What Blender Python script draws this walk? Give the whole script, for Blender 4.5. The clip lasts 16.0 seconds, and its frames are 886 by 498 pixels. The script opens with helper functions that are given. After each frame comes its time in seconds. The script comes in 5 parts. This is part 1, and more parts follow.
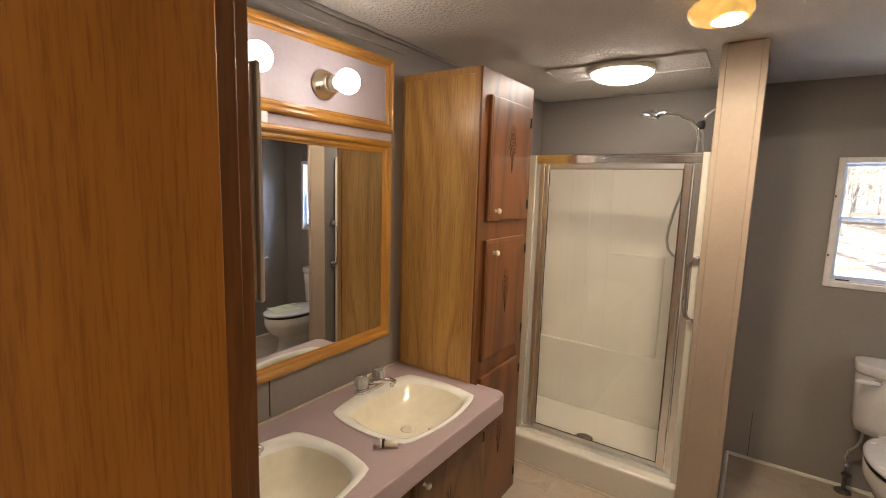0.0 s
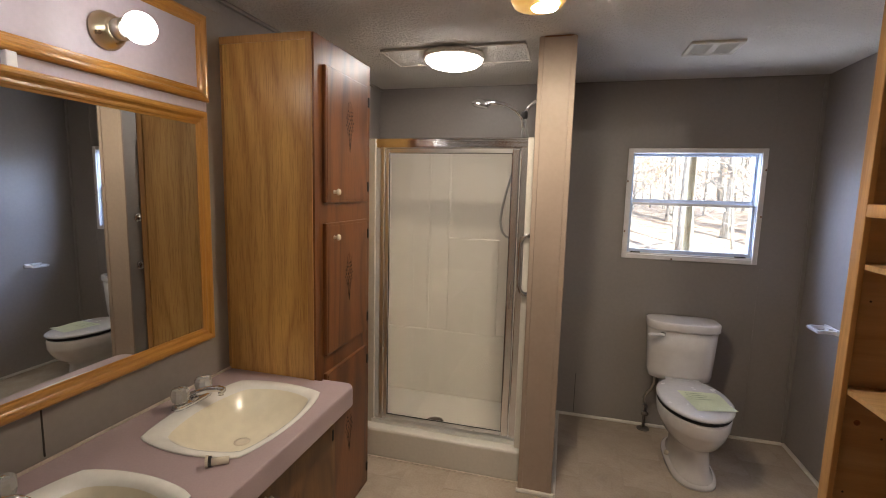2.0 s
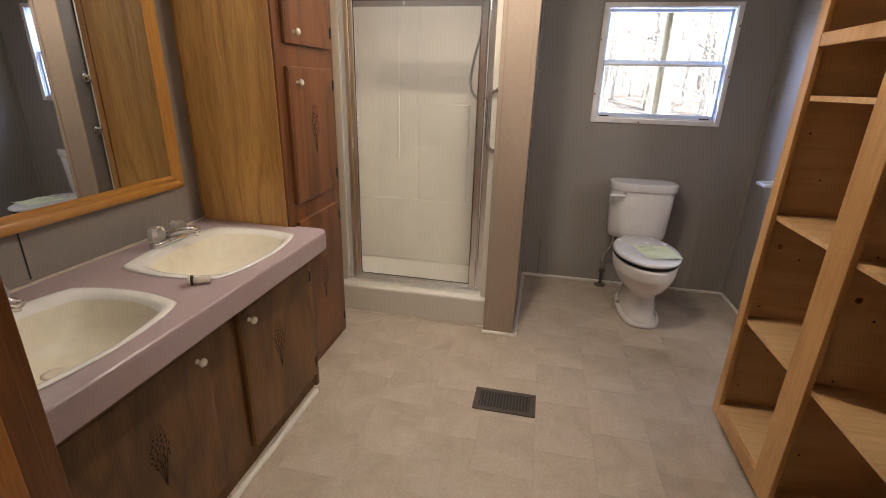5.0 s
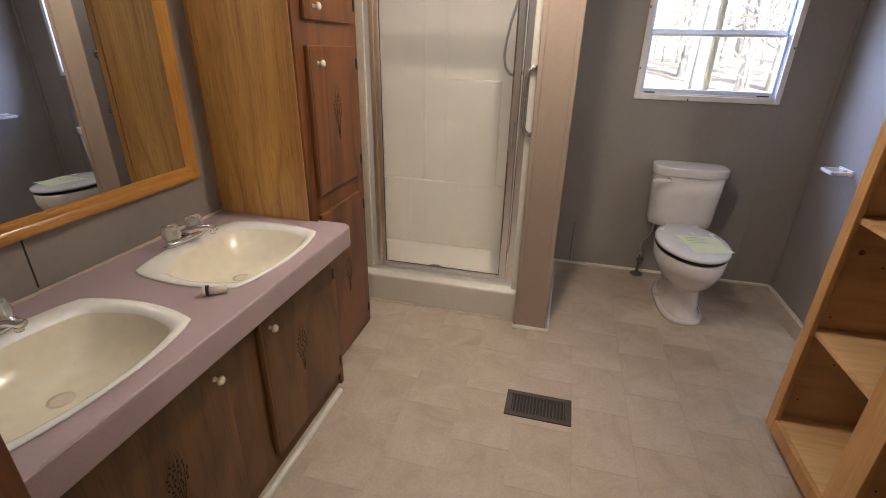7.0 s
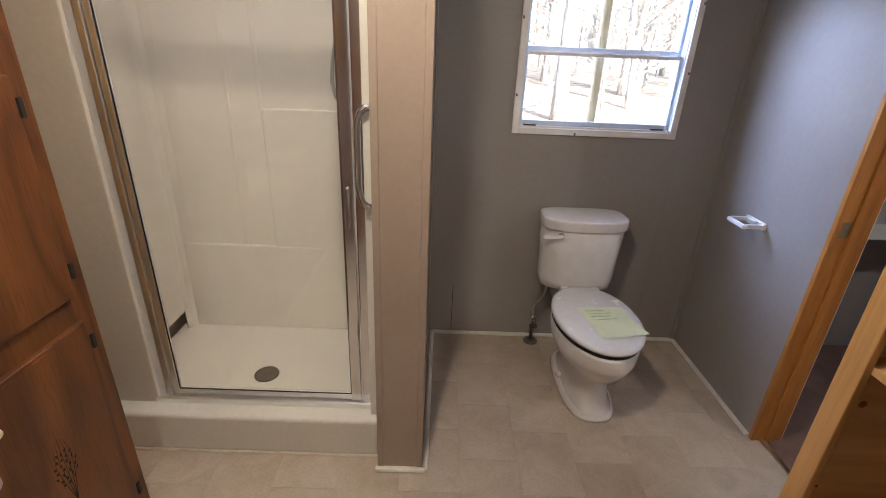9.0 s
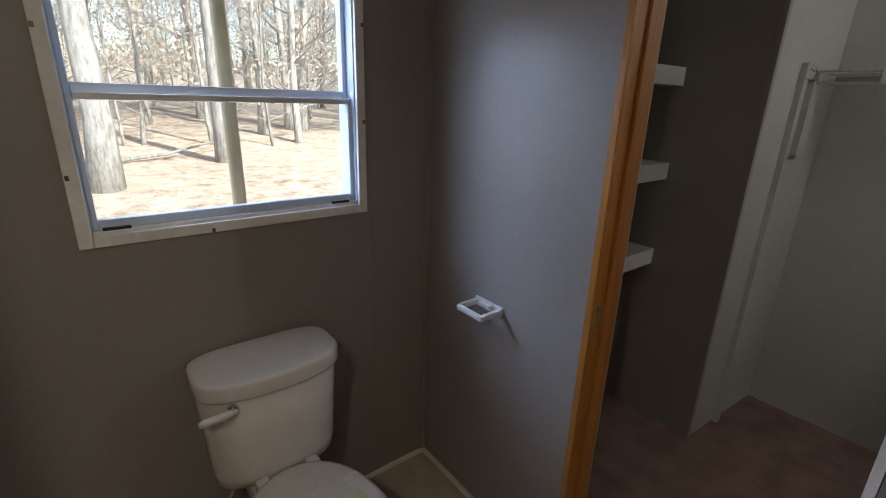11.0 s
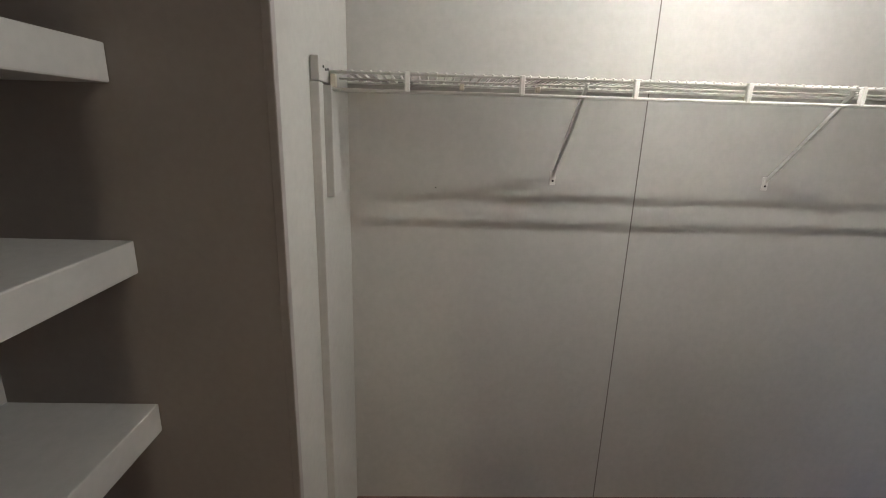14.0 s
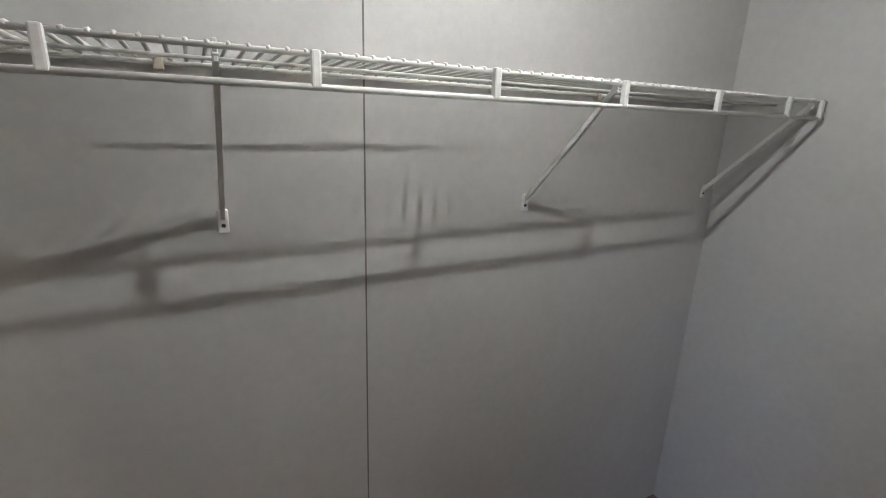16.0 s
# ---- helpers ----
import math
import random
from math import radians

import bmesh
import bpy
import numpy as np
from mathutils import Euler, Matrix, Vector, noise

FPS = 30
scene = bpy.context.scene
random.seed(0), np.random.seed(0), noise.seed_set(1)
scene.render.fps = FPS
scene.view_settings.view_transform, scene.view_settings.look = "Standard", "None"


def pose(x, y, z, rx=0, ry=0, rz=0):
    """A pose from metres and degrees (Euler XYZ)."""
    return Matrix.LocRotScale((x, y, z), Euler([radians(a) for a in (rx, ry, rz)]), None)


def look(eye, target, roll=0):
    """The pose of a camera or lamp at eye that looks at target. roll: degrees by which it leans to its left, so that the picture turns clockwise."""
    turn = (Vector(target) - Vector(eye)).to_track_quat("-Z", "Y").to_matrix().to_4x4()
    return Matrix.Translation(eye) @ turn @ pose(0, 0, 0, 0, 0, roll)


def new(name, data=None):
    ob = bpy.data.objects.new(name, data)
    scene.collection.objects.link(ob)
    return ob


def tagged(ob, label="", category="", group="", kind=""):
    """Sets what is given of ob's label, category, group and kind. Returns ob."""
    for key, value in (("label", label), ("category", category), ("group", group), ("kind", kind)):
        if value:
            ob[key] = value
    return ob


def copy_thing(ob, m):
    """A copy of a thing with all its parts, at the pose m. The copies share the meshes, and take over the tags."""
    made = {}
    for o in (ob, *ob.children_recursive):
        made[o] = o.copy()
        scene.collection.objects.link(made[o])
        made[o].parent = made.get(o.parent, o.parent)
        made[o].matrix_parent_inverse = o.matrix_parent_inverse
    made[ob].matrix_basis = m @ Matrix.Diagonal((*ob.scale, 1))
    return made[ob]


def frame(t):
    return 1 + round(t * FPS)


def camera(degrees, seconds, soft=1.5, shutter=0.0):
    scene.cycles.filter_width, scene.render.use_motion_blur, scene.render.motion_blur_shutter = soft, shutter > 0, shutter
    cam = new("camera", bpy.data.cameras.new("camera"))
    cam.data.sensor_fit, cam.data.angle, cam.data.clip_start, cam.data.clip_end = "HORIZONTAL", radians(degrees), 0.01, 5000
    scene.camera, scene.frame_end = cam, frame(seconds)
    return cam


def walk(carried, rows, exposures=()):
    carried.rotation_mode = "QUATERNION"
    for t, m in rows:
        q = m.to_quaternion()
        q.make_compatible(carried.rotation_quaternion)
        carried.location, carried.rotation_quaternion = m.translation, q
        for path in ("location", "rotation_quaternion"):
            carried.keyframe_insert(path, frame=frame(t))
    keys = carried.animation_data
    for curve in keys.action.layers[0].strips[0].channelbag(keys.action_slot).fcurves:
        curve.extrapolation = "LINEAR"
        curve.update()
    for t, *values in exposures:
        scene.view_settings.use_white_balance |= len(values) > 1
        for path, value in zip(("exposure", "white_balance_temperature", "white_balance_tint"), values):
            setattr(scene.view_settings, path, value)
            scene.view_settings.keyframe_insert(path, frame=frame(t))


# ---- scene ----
cam = camera(87.9, 16.0, soft=1.0)
PATH = [
    (0, (0.074, 0.016, 1.606), (-1.043, 1.654, 1.34), 1.7),
    (0.5, (0.054, 0.062, 1.586), (-0.834, 1.838, 1.341), 1.6),
    (1, (0.05, 0.078, 1.578), (-0.667, 1.929, 1.335), 1.6),
    (1.5, (0.047, 0.089, 1.561), (-0.55, 1.982, 1.317), 1.6),
    (2, (0.045, 0.101, 1.522), (-0.468, 2.019, 1.275), 1.5),
    (2.5, (0.053, 0.106, 1.48), (-0.4, 2.033, 1.199), 1.5),
    (3, (0.055, 0.107, 1.436), (-0.355, 2.034, 1.096), 1.5),
    (3.5, (0.069, 0.096, 1.398), (-0.315, 2.013, 0.974), 1.5),
    (4, (0.082, 0.079, 1.36), (-0.291, 1.975, 0.846), 1.5),
    (4.5, (0.107, 0.041, 1.339), (-0.266, 1.912, 0.737), 1.5),
    (5, (0.109, 0.013, 1.335), (-0.27, 1.857, 0.659), 1.6),
    (7.3, (0.018, 0.261, 1.39), (-0.435, 2.035, 0.586), 1.2),
    (7.6, (0.027, 0.382, 1.396), (-0.409, 2.161, 0.592), 1.0),
    (8.2, (0.01, 0.67, 1.452), (-0.287, 2.472, 0.635), 1.8),
    (10.3, (0.312, 1.671, 1.482), (1.065, 3.399, 0.812), 1.9),
    (10.5, (0.345, 1.757, 1.492), (1.223, 3.432, 0.842), 1.9),
    (11, (0.443, 1.929, 1.5), (1.621, 3.42, 0.876), 1.8),
    (11.5, (0.609, 2.075, 1.507), (2.037, 3.33, 0.887), 2.0),
    (12, (0.779, 2.184, 1.502), (2.413, 3.175, 0.914), 1.9),
    (12.5, (0.975, 2.276, 1.513), (2.772, 2.941, 0.94), 2.1),
    (13, (1.149, 2.355, 1.539), (3.033, 2.696, 0.963), 2.1),
    (13.5, (1.35, 2.351, 1.532), (3.266, 2.456, 0.969), 2.1),
    (14, (1.518, 2.299, 1.517), (3.448, 2.234, 0.995), 1.7),
    (14.5, (1.652, 2.259, 1.508), (3.581, 2.066, 1.015), 1.5),
    (15, (1.833, 2.184, 1.537), (3.735, 1.845, 1.021), 1.6),
    (15.5, (1.988, 2.095, 1.558), (3.825, 1.504, 1.031), 1.8),
    (16, (2.11, 1.908, 1.563), (3.803, 0.996, 1.016), 2.1),
]

EXPOSURES = [
    (0, 2.85, 7000, 10), (0.4, 2.95, 6800, 10), (1.0, 2.7, 6600, 10), (2.3, 2.48, 6400, 10), (2.9, 2.5, 6350, 9),
    (3.5, 2.8, 6300, 9), (5.0, 2.8, 6250, 10), (8.3, 2.78, 6100, 11), (10.3, 2.25, 6300, 7), (11.3, 1.35, 6700, 3),
    (12.0, 1.98, 7500, 8), (12.6, 2.75, 7400, 9), (13.5, 2.9, 6850, 8), (14.6, 2.85, 6150, 8), (16, 2.55, 6000, 8),
]
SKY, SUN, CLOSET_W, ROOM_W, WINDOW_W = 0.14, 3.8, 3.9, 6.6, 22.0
BULB, DOME, AMBER, HOT = 2.8, 4.0, 0.13, 130.0
TILE_X, TILE_Y = 0.190, 1.485
walk(cam, [(t, look(eye, target, roll)) for t, eye, target, roll in PATH], EXPOSURES)

# ---- world, sun, lamps ----
world = bpy.data.worlds.new("sky")
scene.world = world
world.use_nodes = True
wt = world.node_tree
sky = wt.nodes.new("ShaderNodeTexSky")
sky.sky_type = 'NISHITA'
sky.sun_disc = False
sky.sun_elevation, sky.sun_rotation = radians(38), radians(160)
wt.links.new(sky.outputs[0], wt.nodes["Background"].inputs[0])
wt.nodes["Background"].inputs[1].default_value = SKY

sun = new("sun", bpy.data.lights.new("sun", 'SUN'))
sun.data.energy, sun.data.angle, sun.data.color = SUN, radians(0.5), (1.0, 0.95, 0.88)
sun.matrix_basis = look((6, -17, 14), (0, 0, 0))

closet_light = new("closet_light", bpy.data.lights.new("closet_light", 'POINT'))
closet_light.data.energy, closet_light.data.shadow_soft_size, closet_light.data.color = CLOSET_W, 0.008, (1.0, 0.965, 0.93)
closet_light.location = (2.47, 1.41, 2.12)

# added area lamp, out of view, for the bright upper sky in front of the window
sky_fill = new("window_sky_fill", bpy.data.lights.new("window_sky_fill", 'AREA'))
sky_fill.data.shape, sky_fill.data.size, sky_fill.data.size_y = 'RECTANGLE', 1.2, 0.8
sky_fill.data.energy, sky_fill.data.color = WINDOW_W, (0.50, 0.63, 1.0)
sky_fill.matrix_basis = look((-0.34, 4.46, 2.32), (0.85, 3.30, 1.48))
# added area lamp, out of view, for light bounced off the sunlit ground below the window
ground_fill = new("window_ground_fill", bpy.data.lights.new("window_ground_fill", 'AREA'))
ground_fill.data.shape, ground_fill.data.size, ground_fill.data.size_y = 'RECTANGLE', 1.6, 0.7
ground_fill.data.energy, ground_fill.data.color = WINDOW_W * 0.34, (0.90, 0.92, 1.0)
ground_fill.matrix_basis = look((0.35, 4.25, 0.50), (0.80, 3.30, 1.45))

# unseen fill lamp added in the room behind, brightens the open door
room_fill = new("bedroom_fill", bpy.data.lights.new("bedroom_fill", 'POINT'))
room_fill.data.energy, room_fill.data.shadow_soft_size, room_fill.data.color = ROOM_W, 0.10, (1.0, 0.87, 0.72)
room_fill.location = (0.35, -1.35, 2.02)

# ---- helpers of this scene ----
ORG = {}


def empty(name, x, y, z, label="", category="", group="", kind=""):
    ob = new(name)
    ob.empty_display_size = 0.05
    ob.location = (x, y, z)
    ORG[ob] = Vector((x, y, z))
    return tagged(ob, label, category, group, kind)


def part(name, bm, material, parent=None, label="", smooth=False, category="", group="", kind=""):
    """One mesh object from a bmesh in world coordinates, under parent."""
    org = ORG.get(parent, Vector((0, 0, 0))) if parent else Vector((0, 0, 0))
    me = bpy.data.meshes.new(name)
    if parent:
        bmesh.ops.translate(bm, verts=bm.verts, vec=-org)
    bm.to_mesh(me)
    bm.free()
    if smooth:
        for p in me.polygons:
            p.use_smooth = True
    me.materials.append(material)
    ob = new(name, me)
    if parent:
        ob.parent = parent
    ORG[ob] = org
    return tagged(ob, label, category, group, kind)


def box(x0, y0, z0, x1, y1, z1, bevel=0.0, bm=None, seg=2):
    own = bm is None
    t = bmesh.new()
    m = Matrix.Translation(((x0 + x1) / 2, (y0 + y1) / 2, (z0 + z1) / 2)) @ Matrix.Diagonal((abs(x1 - x0), abs(y1 - y0), abs(z1 - z0), 1))
    bmesh.ops.create_cube(t, size=1.0, matrix=m)
    if bevel:
        bmesh.ops.bevel(t, geom=t.edges[:], offset=bevel, segments=seg, affect='EDGES', profile=0.6)
    if own:
        return t
    return merge(bm, t)


def merge(a, b):
    me = bpy.data.meshes.new("tmp")
    b.to_mesh(me)
    b.free()
    a.from_mesh(me)
    bpy.data.meshes.remove(me)
    return a


def tube(points, r, seg=10, bm=None, closed=True):
    """A round bar along points; r may be one radius or one for each point."""
    bm = bm or bmesh.new()
    pts = [Vector(p) for p in points]
    rs = r if isinstance(r, (list, tuple)) else [r] * len(pts)
    rings = []
    side = None
    for i, p in enumerate(pts):
        d = (pts[min(i + 1, len(pts) - 1)] - pts[max(i - 1, 0)]).normalized()
        if side is None:
            side = d.orthogonal().normalized()
        else:
            side = (side - d * side.dot(d)).normalized()
        up = d.cross(side)
        rings.append([bm.verts.new(p + (side * math.cos(a) + up * math.sin(a)) * rs[i]) for a in [2 * math.pi * k / seg for k in range(seg)]])
    for a, b in zip(rings, rings[1:]):
        for k in range(seg):
            bm.faces.new((a[k], a[(k + 1) % seg], b[(k + 1) % seg], b[k]))
    if closed:
        bm.faces.new(rings[0][::-1])
        bm.faces.new(rings[-1])
    return bm


def loft(rings, cap=(True, True), bm=None):
    """Skin over rings of points with equal counts."""
    bm = bm or bmesh.new()
    vs = [[bm.verts.new(p) for p in ring] for ring in rings]
    n = len(vs[0])
    for a, b in zip(vs, vs[1:]):
        for k in range(n):
            bm.faces.new((a[k], a[(k + 1) % n], b[(k + 1) % n], b[k]))
    if cap[0]:
        bm.faces.new(vs[0][::-1])
    if cap[1]:
        bm.faces.new(vs[-1])
    return bm


def lathe(profile, centre, axis="z", seg=28, cap=(True, True)):
    """Turn (radius, height) pairs round an axis through centre."""
    c = Vector(centre)
    rings = []
    for r, h in profile:
        ring = []
        for k in range(seg):
            a = 2 * math.pi * k / seg
            u, v = r * math.cos(a), r * math.sin(a)
            ring.append(c + (Vector((u, v, h)) if axis == "z" else Vector((h, u, v)) if axis == "x" else Vector((v, h, u))))
        rings.append(ring)
    return loft(rings, cap)


def oval(cx, cy, z, a, b, e=2.0, n=40, egg=0.0):
    """A superellipse ring; egg narrows its -y end."""
    pts = []
    for k in range(n):
        t = 2 * math.pi * k / n
        c, s = math.cos(t), math.sin(t)
        x = a * math.copysign(abs(c) ** (2 / e), c)
        y = b * math.copysign(abs(s) ** (2 / e), s)
        if y < 0:
            x *= 1 - egg * (y / b) ** 2
        pts.append((cx + x, cy + y, z))
    return pts


# ---- materials ----
def shader(name, rough=0.5, metal=0.0, colour=(0.5, 0.5, 0.5)):
    m = bpy.data.materials.new(name)
    m.use_nodes = True
    b = m.node_tree.nodes["Principled BSDF"]
    b.inputs["Roughness"].default_value = rough
    b.inputs["Metallic"].default_value = metal
    b.inputs["Base Color"].default_value = (*colour, 1)
    return m, m.node_tree, b


def coords(nt, scale=(1, 1, 1), kind="Object"):
    tc = nt.nodes.new("ShaderNodeTexCoord")
    mp = nt.nodes.new("ShaderNodeMapping")
    mp.inputs["Scale"].default_value = scale
    nt.links.new(tc.outputs[kind], mp.inputs["Vector"])
    return mp.outputs["Vector"]


def noise_tex(nt, vec, scale, detail=4.0, rough=0.55, distort=0.0):
    n = nt.nodes.new("ShaderNodeTexNoise")
    n.inputs["Scale"].default_value = scale
    n.inputs["Detail"].default_value = detail
    n.inputs["Roughness"].default_value = rough
    n.inputs["Distortion"].default_value = distort
    nt.links.new(vec, n.inputs["Vector"])
    return n.outputs["Fac"]


def ramp(nt, fac, stops):
    r = nt.nodes.new("ShaderNodeValToRGB")
    while len(r.color_ramp.elements) < len(stops):
        r.color_ramp.elements.new(0.5)
    for e, (p, c) in zip(r.color_ramp.elements, stops):
        e.position, e.color = p, (*c, 1)
    nt.links.new(fac, r.inputs["Fac"])
    return r.outputs["Color"]


def mixc(nt, fac, a, b, kind='MIX'):
    m = nt.nodes.new("ShaderNodeMix")
    m.data_type, m.blend_type = 'RGBA', kind
    for sock, v in ((m.inputs["Factor"], fac), (m.inputs[6], a), (m.inputs[7], b)):
        if isinstance(v, (int, float)):
            sock.default_value = v
        elif isinstance(v, tuple):
            sock.default_value = (*v, 1)
        else:
            nt.links.new(v, sock)
    return m.outputs[2]


def bump(nt, b, height, strength=0.3, distance=0.002):
    n = nt.nodes.new("ShaderNodeBump")
    n.inputs["Strength"].default_value, n.inputs["Distance"].default_value = strength, distance
    nt.links.new(height, n.inputs["Height"])
    nt.links.new(n.outputs["Normal"], b.inputs["Normal"])


def scaled(c, k):
    return tuple(min(1.0, v * k) for v in c)


def painted(name, colour, rough=0.45, var=0.10, big=1.3, fine=60.0, relief=0.12, rand=0.0):
    """Paint or laminate: slow patches, fine grain, faint relief."""
    m, nt, b = shader(name, rough)
    v = coords(nt)
    a = noise_tex(nt, v, big, 3)
    f = noise_tex(nt, v, fine, 5)
    col = ramp(nt, a, [(0.3, scaled(colour, 1 - var)), (0.7, scaled(colour, 1 + var))])
    col = mixc(nt, 0.10, col, ramp(nt, f, [(0.35, scaled(colour, 0.7)), (0.65, scaled(colour, 1.25))]))
    if rand:
        oi = nt.nodes.new("ShaderNodeObjectInfo")
        col = mixc(nt, 1.0, col, ramp(nt, oi.outputs["Random"], [(0, (1 - rand,) * 3), (1, (1, 1, 1))]), 'MULTIPLY')
    nt.links.new(col, b.inputs["Base Color"])
    rr = nt.nodes.new("ShaderNodeMapRange")
    rr.inputs[3].default_value, rr.inputs[4].default_value = rough * 0.8, min(1, rough * 1.25)
    nt.links.new(noise_tex(nt, v, big * 5, 4), rr.inputs[0])
    nt.links.new(rr.outputs[0], b.inputs["Roughness"])
    bump(nt, b, f, relief, 0.001)
    return m


def wood(name, light, dark, rough=0.35, axis="z", grain=22.0, knots=0.5, coat=0.0, rings=5.0):
    """Grain that runs along one axis, with slow cathedral bands and pores."""
    m, nt, b = shader(name, rough)
    s = {"x": (0.07, 1, 1), "y": (1, 0.07, 1), "z": (1, 1, 0.07)}[axis]
    v = coords(nt, s)
    vb = coords(nt, tuple(0.15 if k < 1 else 1 for k in s))
    bands = noise_tex(nt, vb, 4.2, 3, 0.5, 1.2)
    w = nt.nodes.new("ShaderNodeMath")
    w.operation = 'MULTIPLY'
    w.inputs[1].default_value = rings
    nt.links.new(bands, w.inputs[0])
    sn = nt.nodes.new("ShaderNodeMath")
    sn.operation = 'PINGPONG'
    sn.inputs[1].default_value = 1.0
    nt.links.new(w.outputs[0], sn.inputs[0])
    fine = noise_tex(nt, v, grain * 6, 5, 0.65)
    slow = noise_tex(nt, coords(nt), 1.7, 2)
    c1 = ramp(nt, sn.outputs[0], [(0.0, dark), (0.35, tuple(0.5 * (p + q) for p, q in zip(light, dark))), (0.7, light), (1.0, scaled(light, 1.08))])
    c2 = ramp(nt, fine, [(0.38, scaled(dark, 0.75)), (0.6, scaled(light, 1.1))])
    col = mixc(nt, 0.30, c1, c2)
    col = mixc(nt, 1.0, col, ramp(nt, slow, [(0.25, (1 - 0.35 * knots,) * 3), (0.75, (1.0, 1.0, 1.0))]), 'MULTIPLY')
    nt.links.new(col, b.inputs["Base Color"])
    b.inputs["Coat Weight"].default_value = coat
    b.inputs["Coat Roughness"].default_value = 0.25
    bump(nt, b, fine, 0.15, 0.0006)
    return m


def veneer(name, light, dark, rough=0.35, coat=0.1, figure=0.5, loops=11.0):
    """Flat-sawn figure: nested cathedral lines that come and go, long streaks and fine pores, grain upright."""
    m, nt, b = shader(name, rough)
    mid = tuple(0.5 * (p + q) for p, q in zip(light, dark))
    field = noise_tex(nt, coords(nt, (1, 1, 0.22)), 3.1, 2, 0.45, 0.7)
    mul = nt.nodes.new("ShaderNodeMath")
    mul.operation = 'MULTIPLY'
    mul.inputs[1].default_value = loops * 2
    nt.links.new(field, mul.inputs[0])
    pp = nt.nodes.new("ShaderNodeMath")
    pp.operation = 'PINGPONG'
    pp.inputs[1].default_value = 1.0
    nt.links.new(mul.outputs[0], pp.inputs[0])
    lines = ramp(nt, pp.outputs[0], [(0.0, dark), (0.28, mid), (0.62, light), (1.0, scaled(light, 1.04))])
    streak = ramp(nt, noise_tex(nt, coords(nt, (1, 1, 0.035)), 34.0, 4, 0.6), [(0.32, mid), (0.62, light)])
    where = ramp(nt, noise_tex(nt, coords(nt, (1, 1, 0.4)), 2.6, 3, 0.6), [(0.30, (0.08, 0.08, 0.08)), (0.52, (figure,) * 3)])
    col = mixc(nt, where, streak, lines)
    pores = noise_tex(nt, coords(nt, (1, 1, 0.05)), 190.0, 4, 0.7)
    col = mixc(nt, 1.0, col, ramp(nt, pores, [(0.34, (0.72, 0.66, 0.60)), (0.52, (1, 1, 1))]), 'MULTIPLY')
    bands = noise_tex(nt, coords(nt, (1, 1, 0.06)), 7.0, 2)
    col = mixc(nt, 1.0, col, ramp(nt, bands, [(0.32, (0.80, 0.77, 0.74)), (0.64, (1, 1, 1))]), 'MULTIPLY')
    nt.links.new(col, b.inputs["Base Color"])
    b.inputs["Coat Weight"].default_value = coat
    b.inputs["Coat Roughness"].default_value = 0.22
    bump(nt, b, pores, 0.12, 0.0005)
    return m


def metal(name, colour, rough=0.2):
    m, nt, b = shader(name, rough, 1.0, colour)
    rr = nt.nodes.new("ShaderNodeMapRange")
    rr.inputs[3].default_value, rr.inputs[4].default_value = rough * 0.7, rough * 1.5
    nt.links.new(noise_tex(nt, coords(nt), 30, 4), rr.inputs[0])
    nt.links.new(rr.outputs[0], b.inputs["Roughness"])
    return m


def glow(name, colour, strength, texture=False):
    m, nt, b = shader(name, 0.3, 0.0, colour)
    b.inputs["Emission Strength"].default_value = strength
    if texture:
        f = noise_tex(nt, coords(nt), 55.0, 3)
        c = ramp(nt, f, [(0.35, scaled(colour, 0.55)), (0.65, colour)])
        nt.links.new(c, b.inputs["Emission Color"])
        bump(nt, b, f, 0.6, 0.003)
    else:
        b.inputs["Emission Color"].default_value = (*colour, 1)
    return m


def glass(name, rough=0.0, tint=(1, 1, 1)):
    m, nt, b = shader(name, rough, 0.0, tint)
    b.inputs["Transmission Weight"].default_value = 1.0
    b.inputs["IOR"].default_value = 1.45
    return m


M_WALL = painted("taupe_wall_paint", (0.285, 0.256, 0.240), 0.42, 0.07, 1.1, 45.0, 0.18)
M_CLOSET = painted("pale_grey_wall_paint", (0.46, 0.45, 0.425), 0.85, 0.06, 1.2, 40.0, 0.18)
M_POST = painted("mauve_beige_paint", (0.345, 0.265, 0.215), 0.5, 0.06, 2.0, 50.0, 0.12)
M_TRIMWHITE = painted("off_white_trim", (0.72, 0.68, 0.62), 0.5, 0.12, 9.0, 80.0, 0.3)
M_WINTRIM = painted("worn_white_window_paint", (0.80, 0.76, 0.74), 0.45, 0.12, 7.0, 70.0, 0.4)
# pale sash; the blue of the reflected sky is put into its colour
M_SASH = painted("pale_sash_with_sky_tint", (0.64, 0.73, 0.88), 0.35, 0.06, 6.0, 60.0, 0.05)
M_LILAC = painted("lilac_panel", (0.56, 0.49, 0.55), 0.4, 0.05, 2.0, 60.0, 0.06)
M_COUNTER = painted("mauve_laminate", (0.44, 0.34, 0.355), 0.33, 0.06, 3.0, 160.0, 0.06)
M_CAULK = painted("aged_caulk", (0.62, 0.53, 0.45), 0.6, 0.15, 14.0, 90.0, 0.5)
M_SINKRIM = painted("white_sink_enamel", (0.86, 0.845, 0.80), 0.14, 0.03, 4.0, 30.0, 0.02)
M_SINK = painted("ivory_sink_enamel", (0.84, 0.775, 0.63), 0.18, 0.05, 4.0, 30.0, 0.02)
M_TOILET = painted("white_vitreous_china", (0.72, 0.68, 0.67), 0.10, 0.03, 3.0, 20.0, 0.01)
M_SEAT = painted("white_seat_plastic", (0.70, 0.68, 0.70), 0.25, 0.03, 4.0, 40.0, 0.02)
